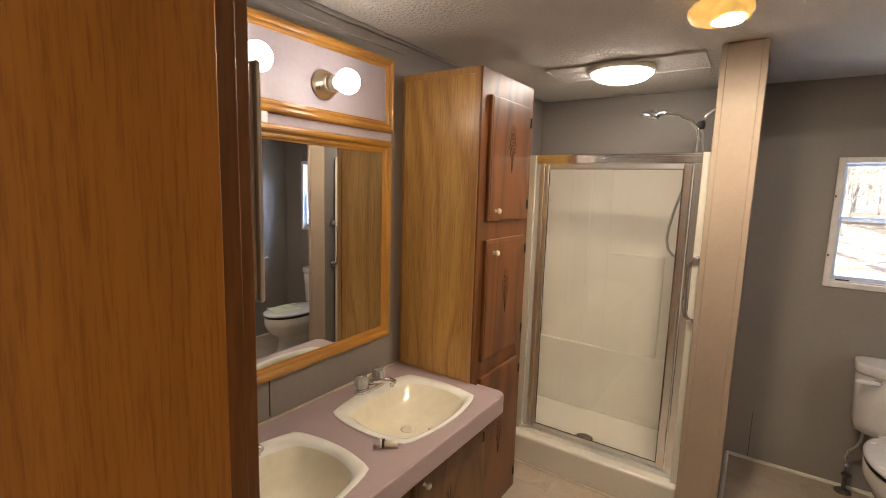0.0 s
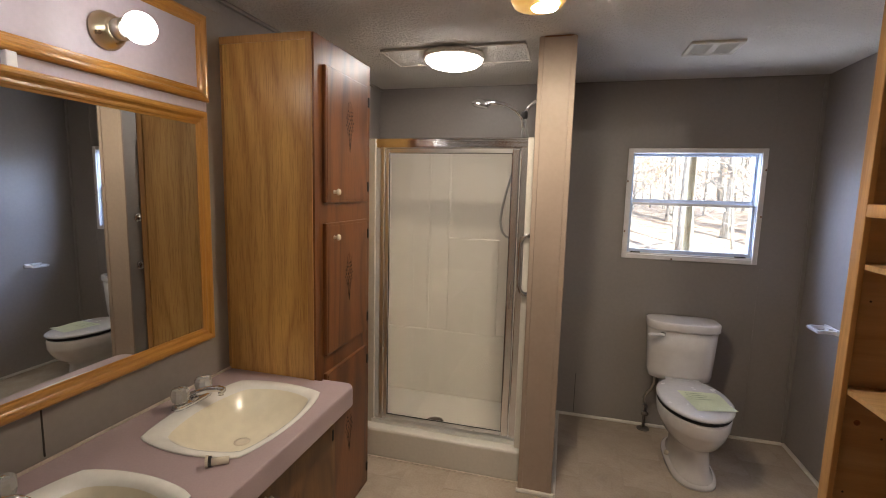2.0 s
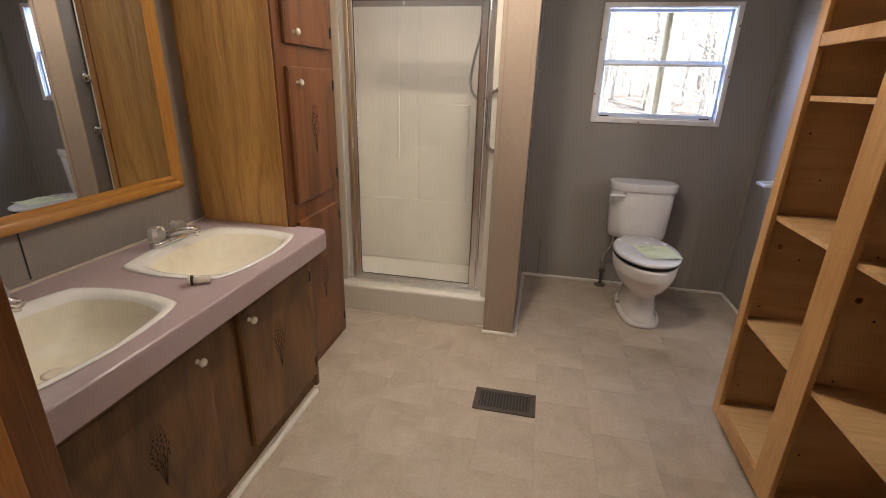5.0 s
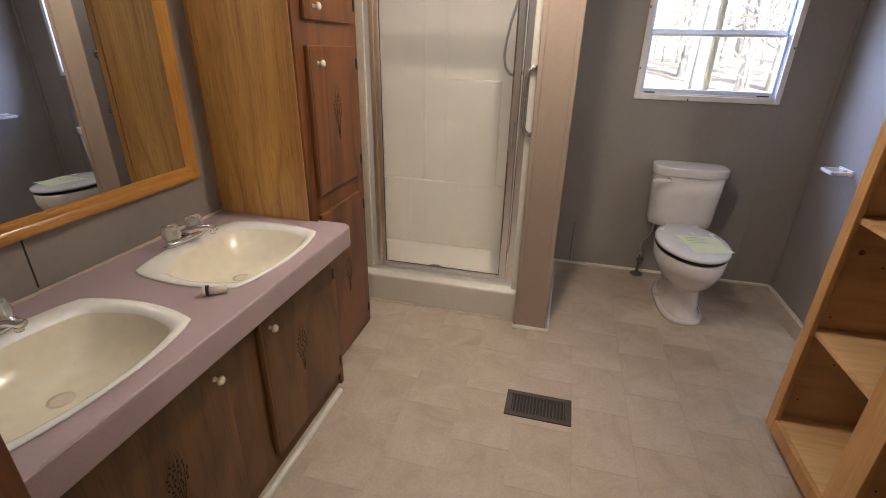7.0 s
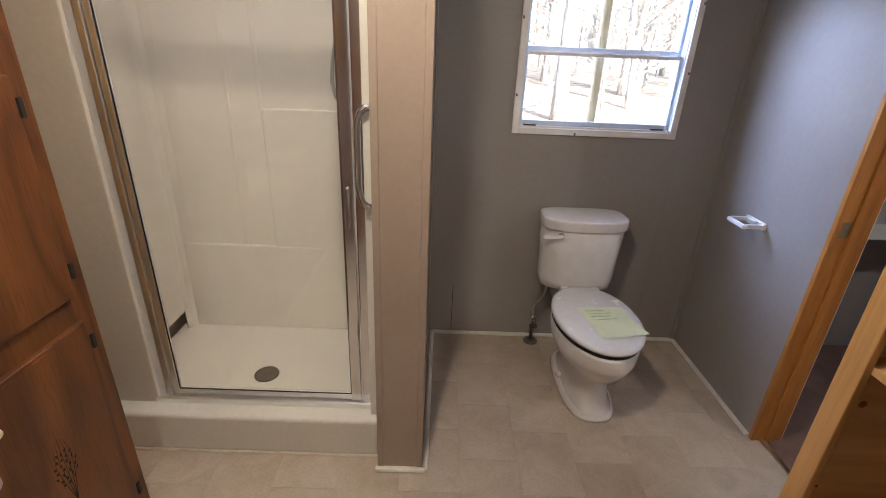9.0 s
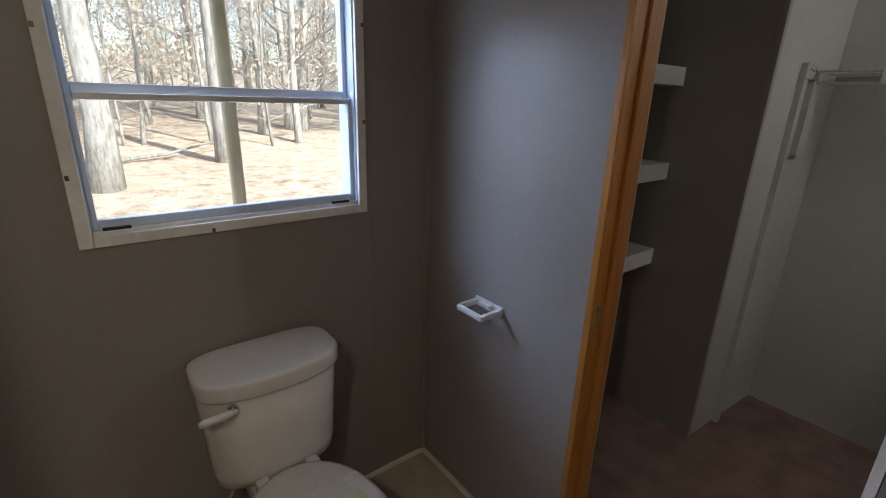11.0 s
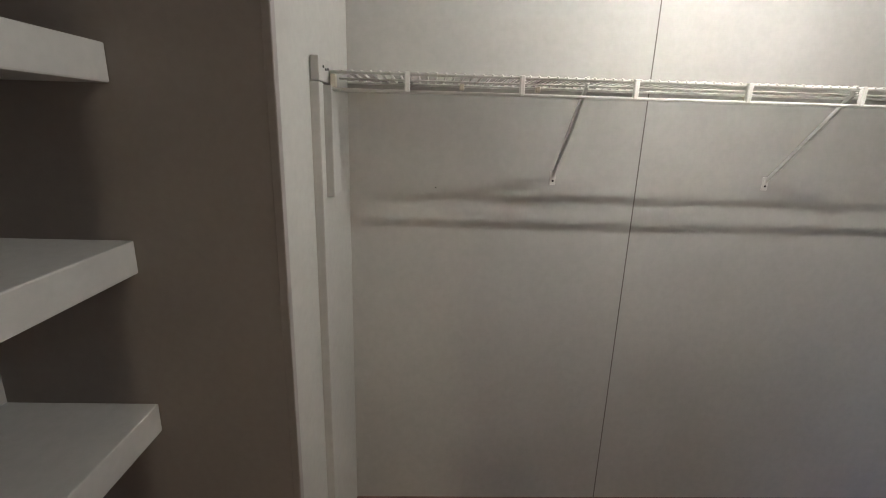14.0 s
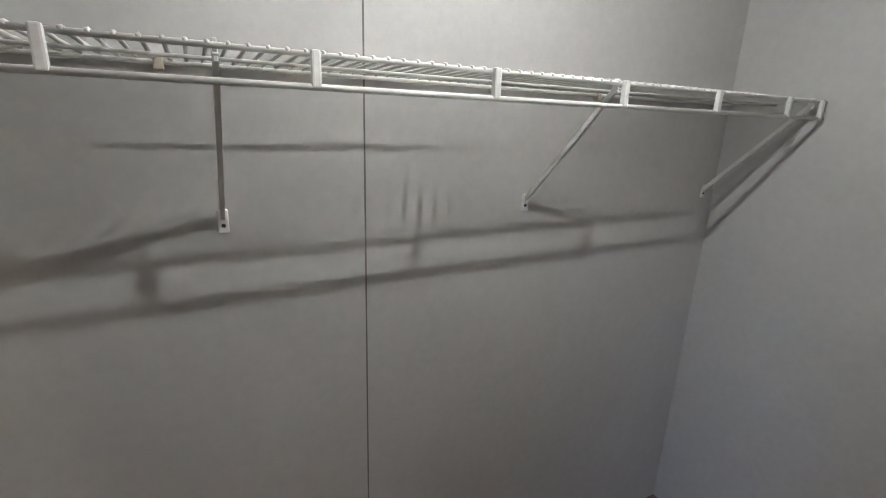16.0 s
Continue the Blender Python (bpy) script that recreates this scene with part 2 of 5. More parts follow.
M_FIBRE = painted("white_fibreglass", (0.63, 0.595, 0.54), 0.22, 0.04, 1.4, 60.0, 0.05)
M_GAP = painted("dark_gap", (0.03, 0.025, 0.02), 0.8)
M_OAK = veneer("honey_oak_veneer", (0.65, 0.368, 0.108), (0.43, 0.205, 0.052), 0.33, 0.25, 0.8, 8.0)
M_OAKTRIM = wood("honey_oak_trim", (0.50, 0.265, 0.085), (0.36, 0.165, 0.05), 0.35, "z", 26, 0.2, 0.2)
M_WALNUT = veneer("reddish_walnut_stain", (0.205, 0.072, 0.019), (0.075, 0.023, 0.007), 0.40, 0.10, 0.8, 6.0)
M_WALNUT2 = veneer("walnut_stained_vanity", (0.195, 0.090, 0.026), (0.085, 0.035, 0.011), 0.42, 0.08, 0.7, 5.0)
M_ORANGE_H = wood("orange_oak_moulding", (0.55, 0.265, 0.055), (0.42, 0.175, 0.030), 0.3, "y", 24, 0.2, 0.4)
M_ORANGE_V = wood("orange_oak_moulding_upright", (0.55, 0.265, 0.055), (0.42, 0.175, 0.030), 0.3, "z", 24, 0.2, 0.4)
M_JAMB = wood("orange_stained_casing", (0.50, 0.205, 0.038), (0.36, 0.125, 0.020), 0.34, "z", 20, 0.4, 0.3)
M_DOORV = veneer("brown_door_veneer", (0.37, 0.142, 0.026), (0.29, 0.107, 0.018), 0.28, 0.4, 0.2, 3.0)
M_JAMBDARK = wood("dark_stained_jamb", (0.24, 0.088, 0.024), (0.13, 0.042, 0.012), 0.35, "z", 20, 0.5, 0.3)
M_PINE = wood("pale_fir_shelving", (0.70, 0.455, 0.225), (0.60, 0.36, 0.16), 0.45, "x", 10, 0.25)
M_PINEV = wood("fir_face_trim", (0.62, 0.35, 0.135), (0.50, 0.26, 0.09), 0.42, "z", 14, 0.35)
M_PLY = wood("brown_plywood_panel", (0.62, 0.41, 0.225), (0.54, 0.335, 0.17), 0.5, "x", 7, 0.5)
M_CHROME = metal("chrome", (0.78, 0.78, 0.80), 0.12)
M_TARNISH = metal("tarnished_chrome", (0.20, 0.18, 0.16), 0.35)
M_NICKEL = metal("brushed_nickel", (0.62, 0.58, 0.52), 0.28)
M_SEAM = painted("shaded_panel_seam", (0.17, 0.155, 0.14), 0.8, 0.2, 5)
M_HOSE = painted("grey_hose_sleeve", (0.24, 0.235, 0.225), 0.35, 0.1, 30)
M_ALU = metal("bright_aluminium", (0.80, 0.79, 0.78), 0.30)
M_ALUDULL = painted("dull_silver_aluminium", (0.52, 0.52, 0.53), 0.35, 0.05, 8.0)
M_BRASS = metal("satin_brass", (0.55, 0.47, 0.33), 0.28)
M_BLACK = painted("black_iron", (0.018, 0.016, 0.015), 0.6)
M_VENT = painted("brown_register_enamel", (0.075, 0.056, 0.043), 0.55, 0.1, 20, 90)
M_KNOB = painted("cream_ceramic", (0.72, 0.64, 0.52), 0.2)
M_WIRE = painted("white_vinyl_wire", (0.66, 0.65, 0.61), 0.35, 0.06, 8)
M_GRILLE = painted("ivory_plastic_grille", (0.52, 0.47, 0.38), 0.4)
M_HOLDER = painted("white_holder_plastic", (0.74, 0.73, 0.74), 0.3)
M_PAPER = painted("pale_yellow_note_paper", (0.66, 0.70, 0.50), 0.8, 0.05, 9)
M_INK = painted("faded_ink", (0.50, 0.54, 0.39), 0.8)
M_SPRIG = painted("burnt_carving", (0.018, 0.009, 0.006), 0.7)
M_ACRYLIC = glass("clear_acrylic", 0.14, (0.93, 0.93, 0.92))
M_ACRYLIC.node_tree.nodes["Principled BSDF"].inputs["Transmission Weight"].default_value = 0.72
M_GLASS = glass("clear_glass", 0.0, (0.97, 0.99, 0.98))
M_SHOWERGLASS = glass("shower_glass", 0.03, (0.97, 0.96, 0.93))
M_MIRROR = metal("silvered_mirror", (0.69, 0.715, 0.71), 0.01)
M_BULB = glow("lit_frosted_bulb", (1.0, 0.94, 0.88), BULB)
M_DOME = glow("lit_opal_dome", (1.0, 0.92, 0.86), DOME)
M_AMBER = glow("lit_amber_glass", (1.0, 0.60, 0.17), AMBER, True)
M_FILAMENT = glow("hot_bulb", (1.0, 0.86, 0.66), HOT)

# textured ceiling: stipple relief
M_CEIL, nt, b = shader("stippled_ceiling_paint", 0.85)
v = coords(nt)
st = noise_tex(nt, v, 62.0, 4, 0.6)
sl = noise_tex(nt, v, 1.0, 2)
nt.links.new(ramp(nt, sl, [(0.3, (0.70, 0.67, 0.63)), (0.7, (0.78, 0.75, 0.71))]), b.inputs["Base Color"])
bump(nt, b, ramp(nt, st, [(0.42, (0, 0, 0)), (0.62, (1, 1, 1))]), 0.9, 0.008)

# marbled vinyl
M_VINYL, nt, b = shader("marbled_vinyl", 0.38)
v = coords(nt)
oi = nt.nodes.new("ShaderNodeObjectInfo")
sh = nt.nodes.new("ShaderNodeVectorMath")
sh.operation = 'ADD'
off = nt.nodes.new("ShaderNodeVectorMath")
off.operation = 'SCALE'
cmb = nt.nodes.new("ShaderNodeCombineXYZ")
nt.links.new(oi.outputs["Random"], cmb.inputs[0])
nt.links.new(oi.outputs["Random"], cmb.inputs[1])
nt.links.new(cmb.outputs[0], off.inputs[0])
off.inputs["Scale"].default_value = 40.0
nt.links.new(v, sh.inputs[0])
nt.links.new(off.outputs[0], sh.inputs[1])
mar = noise_tex(nt, sh.outputs[0], 7.0, 6, 0.6, 1.2)
fin = noise_tex(nt, v, 90.0, 4)
dirt = noise_tex(nt, v, 2.2, 4, 0.6)
col = ramp(nt, mar, [(0.28, (0.455, 0.368, 0.290)), (0.50, (0.515, 0.428, 0.345)), (0.72, (0.565, 0.482, 0.400))])
col = mixc(nt, 0.12, col, ramp(nt, fin, [(0.4, (0.25, 0.2, 0.16)), (0.6, (0.55, 0.5, 0.42))]))
col = mixc(nt, 1.0, col, ramp(nt, dirt, [(0.30, (0.86, 0.83, 0.79)), (0.62, (1, 1, 1))]), 'MULTIPLY')
col = mixc(nt, 1.0, col, ramp(nt, oi.outputs["Random"], [(0, (0.95, 0.945, 0.94)), (1, (1, 1, 1))]), 'MULTIPLY')
nt.links.new(col, b.inputs["Base Color"])
rr = nt.nodes.new("ShaderNodeMapRange")
rr.inputs[3].default_value, rr.inputs[4].default_value = 0.42, 0.62
nt.links.new(dirt, rr.inputs[0])
nt.links.new(rr.outputs[0], b.inputs["Roughness"])
bump(nt, b, mar, 0.15, 0.001)
M_JOINT = painted("vinyl_joint", (0.42, 0.355, 0.285), 0.5)

# worn carpet
M_CARPET, nt, b = shader("worn_rose_carpet", 0.95)
v = coords(nt)
pil = noise_tex(nt, v, 220.0, 3, 0.7)
blo = noise_tex(nt, v, 6.5, 4, 0.6)
col = ramp(nt, blo, [(0.32, (0.15, 0.082, 0.070)), (0.52, (0.245, 0.145, 0.125)), (0.7, (0.30, 0.19, 0.165))])
col = mixc(nt, 0.35, col, ramp(nt, pil, [(0.35, (0.10, 0.055, 0.045)), (0.65, (0.36, 0.24, 0.21))]))
nt.links.new(col, b.inputs["Base Color"])
bump(nt, b, pil, 1.0, 0.006)

# leaf litter and bark
M_LITTER, nt, b = shader("fallen_oak_leaves", 0.9)
v = coords(nt)
l1 = noise_tex(nt, v, 2.4, 9, 0.8)
l2 = noise_tex(nt, v, 0.22, 3)
col = ramp(nt, l1, [(0.36, (0.19, 0.125, 0.085)), (0.46, (0.44, 0.33, 0.25)), (0.60, (0.62, 0.52, 0.43))])
col = mixc(nt, ramp(nt, l2, [(0.4, (0, 0, 0)), (0.65, (0.4, 0.4, 0.4))]), col, (0.50, 0.45, 0.34))
nt.links.new(col, b.inputs["Base Color"])
bump(nt, b, l1, 1.0, 0.08)
M_BARK, nt, b = shader("grey_oak_bark", 0.9)
v = coords(nt, (1, 1, 0.25))
l1 = noise_tex(nt, v, 14.0, 6, 0.7)
oi = nt.nodes.new("ShaderNodeObjectInfo")
col = ramp(nt, l1, [(0.36, (0.24, 0.225, 0.21)), (0.6, (0.50, 0.48, 0.46))])
col = mixc(nt, 1.0, col, ramp(nt, oi.outputs["Random"], [(0, (0.6, 0.6, 0.6)), (1, (1, 1, 1))]), 'MULTIPLY')
nt.links.new(col, b.inputs["Base Color"])
bump(nt, b, l1, 1.0, 0.03)
M_LEAF = painted("dry_brown_oak_leaf", (0.46, 0.36, 0.28), 0.8, 0.3, 3, 20)
M_POLE = painted("weathered_greenish_pole", (0.36, 0.285, 0.165), 0.8, 0.25, 4, 30, 0.5)

# ---- plan ----
WL, XR, YN, YS, ZC = -1.305, 1.44, 3.29, 0.44, 2.242
CX, CXE, CYN, CYS, NX = 1.56, 3.115, 2.575, 0.27, 2.50
WX0, WX1, WZ0, WZ1 = 0.428, 1.154, 1.152, 1.804
DY0, DY1 = 1.969, 2.548


def setting(name, bm, material, label, parent=None):
    return part(name, bm, material, parent, label, kind="structure", category=name.split("_")[0])


bm = box(WL - 0.1, YN, -0.1, WX0, YN + 0.11, ZC)
box(WX1, YN, -0.1, CX + 0.0, YN + 0.11, ZC, bm=bm)
box(WX0, YN, -0.1, WX1, YN + 0.11, WZ0, bm=bm)
box(WX0, YN, WZ1, WX1, YN + 0.11, ZC, bm=bm)
wall_north = setting("wall_north", bm, M_WALL, "taupe painted panel wall with a window")
wall_west = setting("wall_west", box(WL - 0.1, -2.8, -0.1, WL, YN, ZC), M_WALL, "taupe painted panel wall behind the vanity")
bm = box(-2.4, YS - 0.11, -0.1, -0.597, YS, ZC)
box(0.47, YS - 0.11, -0.1, XR, YS, ZC, bm=bm)
box(-0.597, YS - 0.11, 2.06, 0.47, YS, ZC, bm=bm)
wall_south = setting("wall_south", bm, M_WALL, "taupe wall with the entrance doorway")
bm = box(XR, DY1 + 0.02, -0.1, CX, YN, ZC)
box(XR, YS - 0.11, -0.1, CX, DY0 - 0.02, ZC, bm=bm)
box(XR, DY0 - 0.02, 2.05, CX, DY1 + 0.02, ZC, bm=bm)
wall_east = setting("wall_east", bm, M_WALL, "taupe wall with the closet doorway")
wall_closet_back = setting("wall_closet_back", box(CXE, CYS - 0.1, -0.1, CXE + 0.1, CYN, ZC), M_CLOSET, "pale grey closet wall with a dark panel seam")
wall_closet_south = setting("wall_closet_south", box(CX, CYS - 0.1, -0.1, CXE, CYS, ZC), M_CLOSET, "pale grey closet side wall")
NYC = 2.612   # the niche corner stands a little further in than the back corner
skew = [(NX + 0.004, NYC), (CXE + 0.1, CYN - 0.008), (CXE + 0.1, YN), (NX + 0.004, YN)]
wall_closet_north = setting("wall_closet_north", loft([[(x, y, z) for x, y in skew] for z in (-0.1, ZC)]), M_CLOSET, "pale grey closet wall beside the shelf niche")


def on_skew(x):
    return NYC + (CYN - 0.008 - NYC) * (x - NX) / (CXE + 0.1 - NX)


wall_niche_side = setting("wall_niche_side", box(NX - 0.012, NYC + 0.004, -0.1, NX, YN, ZC), M_WALL, "taupe side of the shelf niche")
wall_niche_back = setting("wall_niche_back", box(CX, YN, -0.1, CXE + 0.1, YN + 0.11, ZC), M_WALL, "taupe back of the shelf niche")
part("corner_bead", box(NX - 0.018, NYC - 0.006, 0, NX + 0.010, NYC + 0.014, ZC, 0.003), M_WALL, wall_closet_north)
part("seam_batten", box(2.720, on_skew(2.74) - 0.022, 0, 2.766, on_skew(2.74) + 0.004, 1.612, 0.003), M_CLOSET, wall_closet_north)
part("corner_batten", box(NX - 0.030, YN - 0.016, 0, NX - 0.012, YN - 0.001, ZC, 0.003), M_CLOSET, wall_niche_side)
part("panel_seam", box(CXE - 0.0015, 1.5725, 0, CXE + 0.002, 1.5760, ZC), M_SEAM, wall_closet_back)
ceiling = setting("ceiling", box(-2.4, -2.8, ZC, CXE + 0.1, YN + 0.11, ZC + 0.1), M_CEIL, "white stippled ceiling with rough texture")
bedroom_wall_south = setting("wall_bedroom_south", box(-2.4, -2.9, -0.1, XR, -2.8, ZC), M_CLOSET, "plain pale wall of the room behind")
bedroom_wall_east = setting("wall_bedroom_east", box(XR, -2.9, -0.1, CX, YS - 0.11, ZC), M_CLOSET, "plain pale side wall of the room behind")
subfloor = setting("floor", box(WL, -2.8, -0.1, XR + 0.05, YN, -0.004), M_JOINT, "beige marbled vinyl floor in square tiles")
carpet = setting("carpet", box(XR + 0.05, CYS, -0.1, CXE, YN, 0.004), M_CARPET, "worn rose-brown closet carpet with flattened patches")
part("carpet_edge", box(XR + 0.035, DY0, -0.01, XR + 0.055, DY1, 0.008, 0.003), M_BRASS, carpet)
roof = setting("roof", box(-3.0, -3.6, ZC + 0.12, CXE + 0.6, YN + 0.35, ZC + 0.2), M_TRIMWHITE, "plain white roof edge of the house")

# wall strips, seams and shoe mouldings
part("corner_strip", box(XR - 0.022, YN - 0.012, 0, XR, YN, ZC, 0.004), M_WALL, wall_north)
part("panel_strip", box(1.20, YN - 0.003, 0, 1.215, YN, 1.10, 0.001), M_WALL, wall_north)
part("panel_strip", box(1.20, YN - 0.003, 1.84, 1.215, YN, ZC, 0.001), M_WALL, wall_north)
part("panel_seam", box(0.163, YN - 0.0015, 0.02, 0.166, YN + 0.001, 0.30), M_GAP, wall_north)
part("panel_seam", box(WL - 0.001, 0.961, 0.77, WL + 0.0015, 0.965, 0.915), M_GAP, wall_west)
part("crown_strip", box(WL, YS, 2.185, WL + 0.010, 1.68, 2.222, 0.004), M_WALL, wall_west)
part("crown_strip", box(WL, YS, ZC - 0.016, WL + 0.018, YN, ZC, 0.005), M_WALL, wall_west)
part("crown_strip", box(WL, YN - 0.008, ZC - 0.010, XR, YN, ZC, 0.003), M_WALL, wall_north)


def shoe(points, parent):
    for (xa, ya), (xb, yb) in zip(points, points[1:]):
        part("shoe_moulding", tube([(xa, ya, 0.006), (xb, yb, 0.006)], 0.0115, 8), M_TRIMWHITE, parent)


shoe([(0.05, YN - 0.008), (XR - 0.008, YN - 0.008), (XR - 0.008, DY1 + 0.02)], wall_north)

# partition between shower and toilet
partition = setting("wall_partition", box(-0.118, 2.352, 0, 0.040, YN, ZC), M_WALL, "taupe partition wall between shower and toilet")
part("end_cap", box(-0.120, 2.345, 0, 0.043, 2.353, ZC - 0.004, 0.002), M_POST, partition, "pinkish beige painted end board")
part("end_trim", box(-0.123, 2.340, 0, -0.100, 2.348, ZC - 0.006, 0.003), M_POST, partition)
part("end_trim", box(0.022, 2.340, 0, 0.046, 2.348, ZC - 0.006, 0.003), M_POST, partition)
part("side_strip", box(0.040, 2.69, 0, 0.046, 2.715, ZC, 0.002), M_WALL, partition)
part("torn_edge", box(-0.10, 2.341, ZC - 0.008, 0.03, 2.352, ZC - 0.001, 0.002), M_JAMBDARK, partition, "torn brown paper edge at the ceiling")
shoe([(-0.13, 2.336), (0.056, 2.336), (0.056, YN - 0.01)], partition)

# ---- window ----
window = empty("window_1", (WX0 + WX1) / 2, YN, WZ0, "white framed sliding sash window onto bare woods", "window", kind="structure")
for a in ((0.402, 1.127, WX0 + 0.004, 1.827), (WX1 - 0.004, 1.127, 1.179, 1.827)):
    part("window_casing", box(a[0], YN - 0.012, a[1], a[2], YN + 0.002, a[3], 0.003), M_WINTRIM, window)
for z0, z1 in ((1.127, WZ0 + 0.004), (WZ1 - 0.004, 1.827)):
    part("window_casing", box(WX0 + 0.004, YN - 0.011, z0, WX1 - 0.004, YN + 0.002, z1, 0.003), M_WINTRIM, window)
for x0, x1 in ((WX0, WX0 + 0.007), (WX1 - 0.007, WX1)):
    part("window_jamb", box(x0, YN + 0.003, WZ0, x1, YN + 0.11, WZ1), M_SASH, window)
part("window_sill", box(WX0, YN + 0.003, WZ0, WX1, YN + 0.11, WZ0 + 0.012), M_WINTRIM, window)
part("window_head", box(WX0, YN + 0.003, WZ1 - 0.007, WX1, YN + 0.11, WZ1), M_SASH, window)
for x in (0.455, 1.06):
    part("sash_latch", box(x, YN + 0.001, WZ0 + 0.012, x + 0.06, YN + 0.012, WZ0 + 0.019, 0.002), M_BLACK, window, "black slide latch")
for x, z in ((0.409, 1.30), (0.408, 1.62), (0.70, 1.134), (1.172, 1.42), (1.173, 1.70)):
    part("paint_chip", box(x - 0.004, YN - 0.0128, z - 0.006, x + 0.004, YN - 0.0115, z + 0.006, 0.0004), M_JAMBDARK, window, "brown chip in the paint")


def sash(z0, z1, y, lower):
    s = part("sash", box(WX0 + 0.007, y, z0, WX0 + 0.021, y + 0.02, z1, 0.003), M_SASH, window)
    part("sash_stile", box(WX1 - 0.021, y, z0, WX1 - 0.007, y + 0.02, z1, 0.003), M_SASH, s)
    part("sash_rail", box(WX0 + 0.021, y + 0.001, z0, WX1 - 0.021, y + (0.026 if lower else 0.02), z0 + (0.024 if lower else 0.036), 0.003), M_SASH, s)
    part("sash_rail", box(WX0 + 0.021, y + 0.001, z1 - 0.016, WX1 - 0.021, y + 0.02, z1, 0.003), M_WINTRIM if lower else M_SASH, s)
    g = part("pane", box(WX0 + 0.018, y + 0.008, z0 + 0.014, WX1 - 0.018, y + 0.012, z1 - 0.012), M_GLASS, s)
    g.visible_shadow = False


sash(WZ0 + 0.012, 1.488, YN + 0.018, True)
sash(1.474, WZ1 - 0.007, YN + 0.050, False)

# ---- entrance door and jamb ----
jamb = empty("door_frame_1", -0.585, 0.39, 0, "dark stained wooden door jamb at the entrance", "door frame", kind="structure")
part("jamb_board", box(-0.597, 0.335, 0, -0.577, 0.441, 2.05, 0.002), M_JAMBDARK, jamb)
part("door_stop", box(-0.578, 0.382, 0, -0.566, 0.414, 2.05, 0.002), M_JAMBDARK, jamb)
part("jamb_head", box(-0.577, 0.335, 2.04, 0.47, 0.441, 2.06, 0.002), M_JAMBDARK, jamb)
part("casing", box(-0.64, 0.440, 0, -0.598, 0.446, 2.08, 0.004), M_JAMBDARK, jamb)
door = empty("door_1", -0.55, 0.33, 0.01, "brown wood-veneer flush door standing open", "door", kind="structure")
part("door_leaf", box(-0.572, -0.56, 0.012, -0.533, 0.366, 2.03, 0.002), M_DOORV, door)
for z in (0.25, 1.05, 1.85):
    part("hinge", tube([(-0.571, 0.371, z - 0.045), (-0.571, 0.371, z + 0.045)], 0.006, 8), M_BRASS, door)
part("door_knob", lathe([(0.028, 0), (0.028, 0.006), (0.010, 0.012), (0.010, 0.03), (0.026, 0.04), (0.028, 0.055), (0.014, 0.068)], (-0.532, -0.51, 0.95), "x"), M_BRASS, door, "satin brass knob", True)

# ---- closet doorway ----
jamb2 = empty("door_frame_2", XR, DY1, 0, "orange stained oak casing of the closet doorway", "door frame", kind="structure")
CZ = 2.06
part("jamb_board", box(XR - 0.004, DY1, 0, CX + 0.002, DY1 + 0.018, 2.05, 0.001), M_JAMB, jamb2)
part("casing_bead", box(XR - 0.006, DY1 - 0.003, 0, XR + 0.010, DY1 + 0.005, CZ, 0.003), M_JAMB, jamb2)
part("door_stop", box(XR + 0.050, DY1 - 0.009, 0, XR + 0.082, DY1 + 0.001, 2.04, 0.003), M_JAMB, jamb2)
part("strike_plate", box(XR + 0.018, DY1 - 0.0015, 0.93, XR + 0.045, DY1 + 0.001, 0.985, 0.0005), M_BRASS, jamb2, "worn brass strike plate")
part("closet_casing", box(CX, DY1 + 0.001, 0, CX + 0.006, DY1 + 0.05, CZ, 0.002), M_WINTRIM, jamb2, "rough painted casing edge")
for z in (1.42, 1.436, 1.45):
    part("hinge_leaf", box(CX + 0.001, DY1 - 0.0015, z, CX + 0.006, DY1 + 0.001, z + 0.005), M_NICKEL, jamb2)
part("casing_head", box(XR - 0.014, DY0 - 0.05, CZ - 0.012, XR, DY1 - 0.004, CZ + 0.046, 0.004), M_JAMB, jamb2)
part("far_jamb_board", box(XR + 0.044, DY0 - 0.018, 0, CX + 0.002, DY0, 2.05, 0.001), M_POST, jamb2, "pinkish painted jamb board")
part("far_jamb_gap", box(XR + 0.034, DY0 - 0.018, 0, XR + 0.044, DY0 - 0.004, 2.05), M_BLACK, jamb2)
part("far_jamb_strip", box(XR, DY0 - 0.018, 0, XR + 0.034, DY0 - 0.002, 2.05, 0.001), M_HOLDER, jamb2, "white painted jamb strip")

# ---- vanity ----
FX = -0.80   # front of the vanity doors
CTOP = 0.755


def knob(parent, x, y, z):
    k = part("knob", lathe([(0.009, 0.0), (0.006, 0.006), (0.006, 0.012), (0.010, 0.016), (0.0125, 0.022), (0.0105, 0.028), (0.005, 0.030)], (x, y, z), "x", 18), M_KNOB, parent, "small cream ceramic knob", True)
    part("knob_collar", lathe([(0.0130, 0.0185), (0.0135, 0.0205), (0.0130, 0.0225)], (x, y, z), "x", 18), M_BRASS, k, "", True)


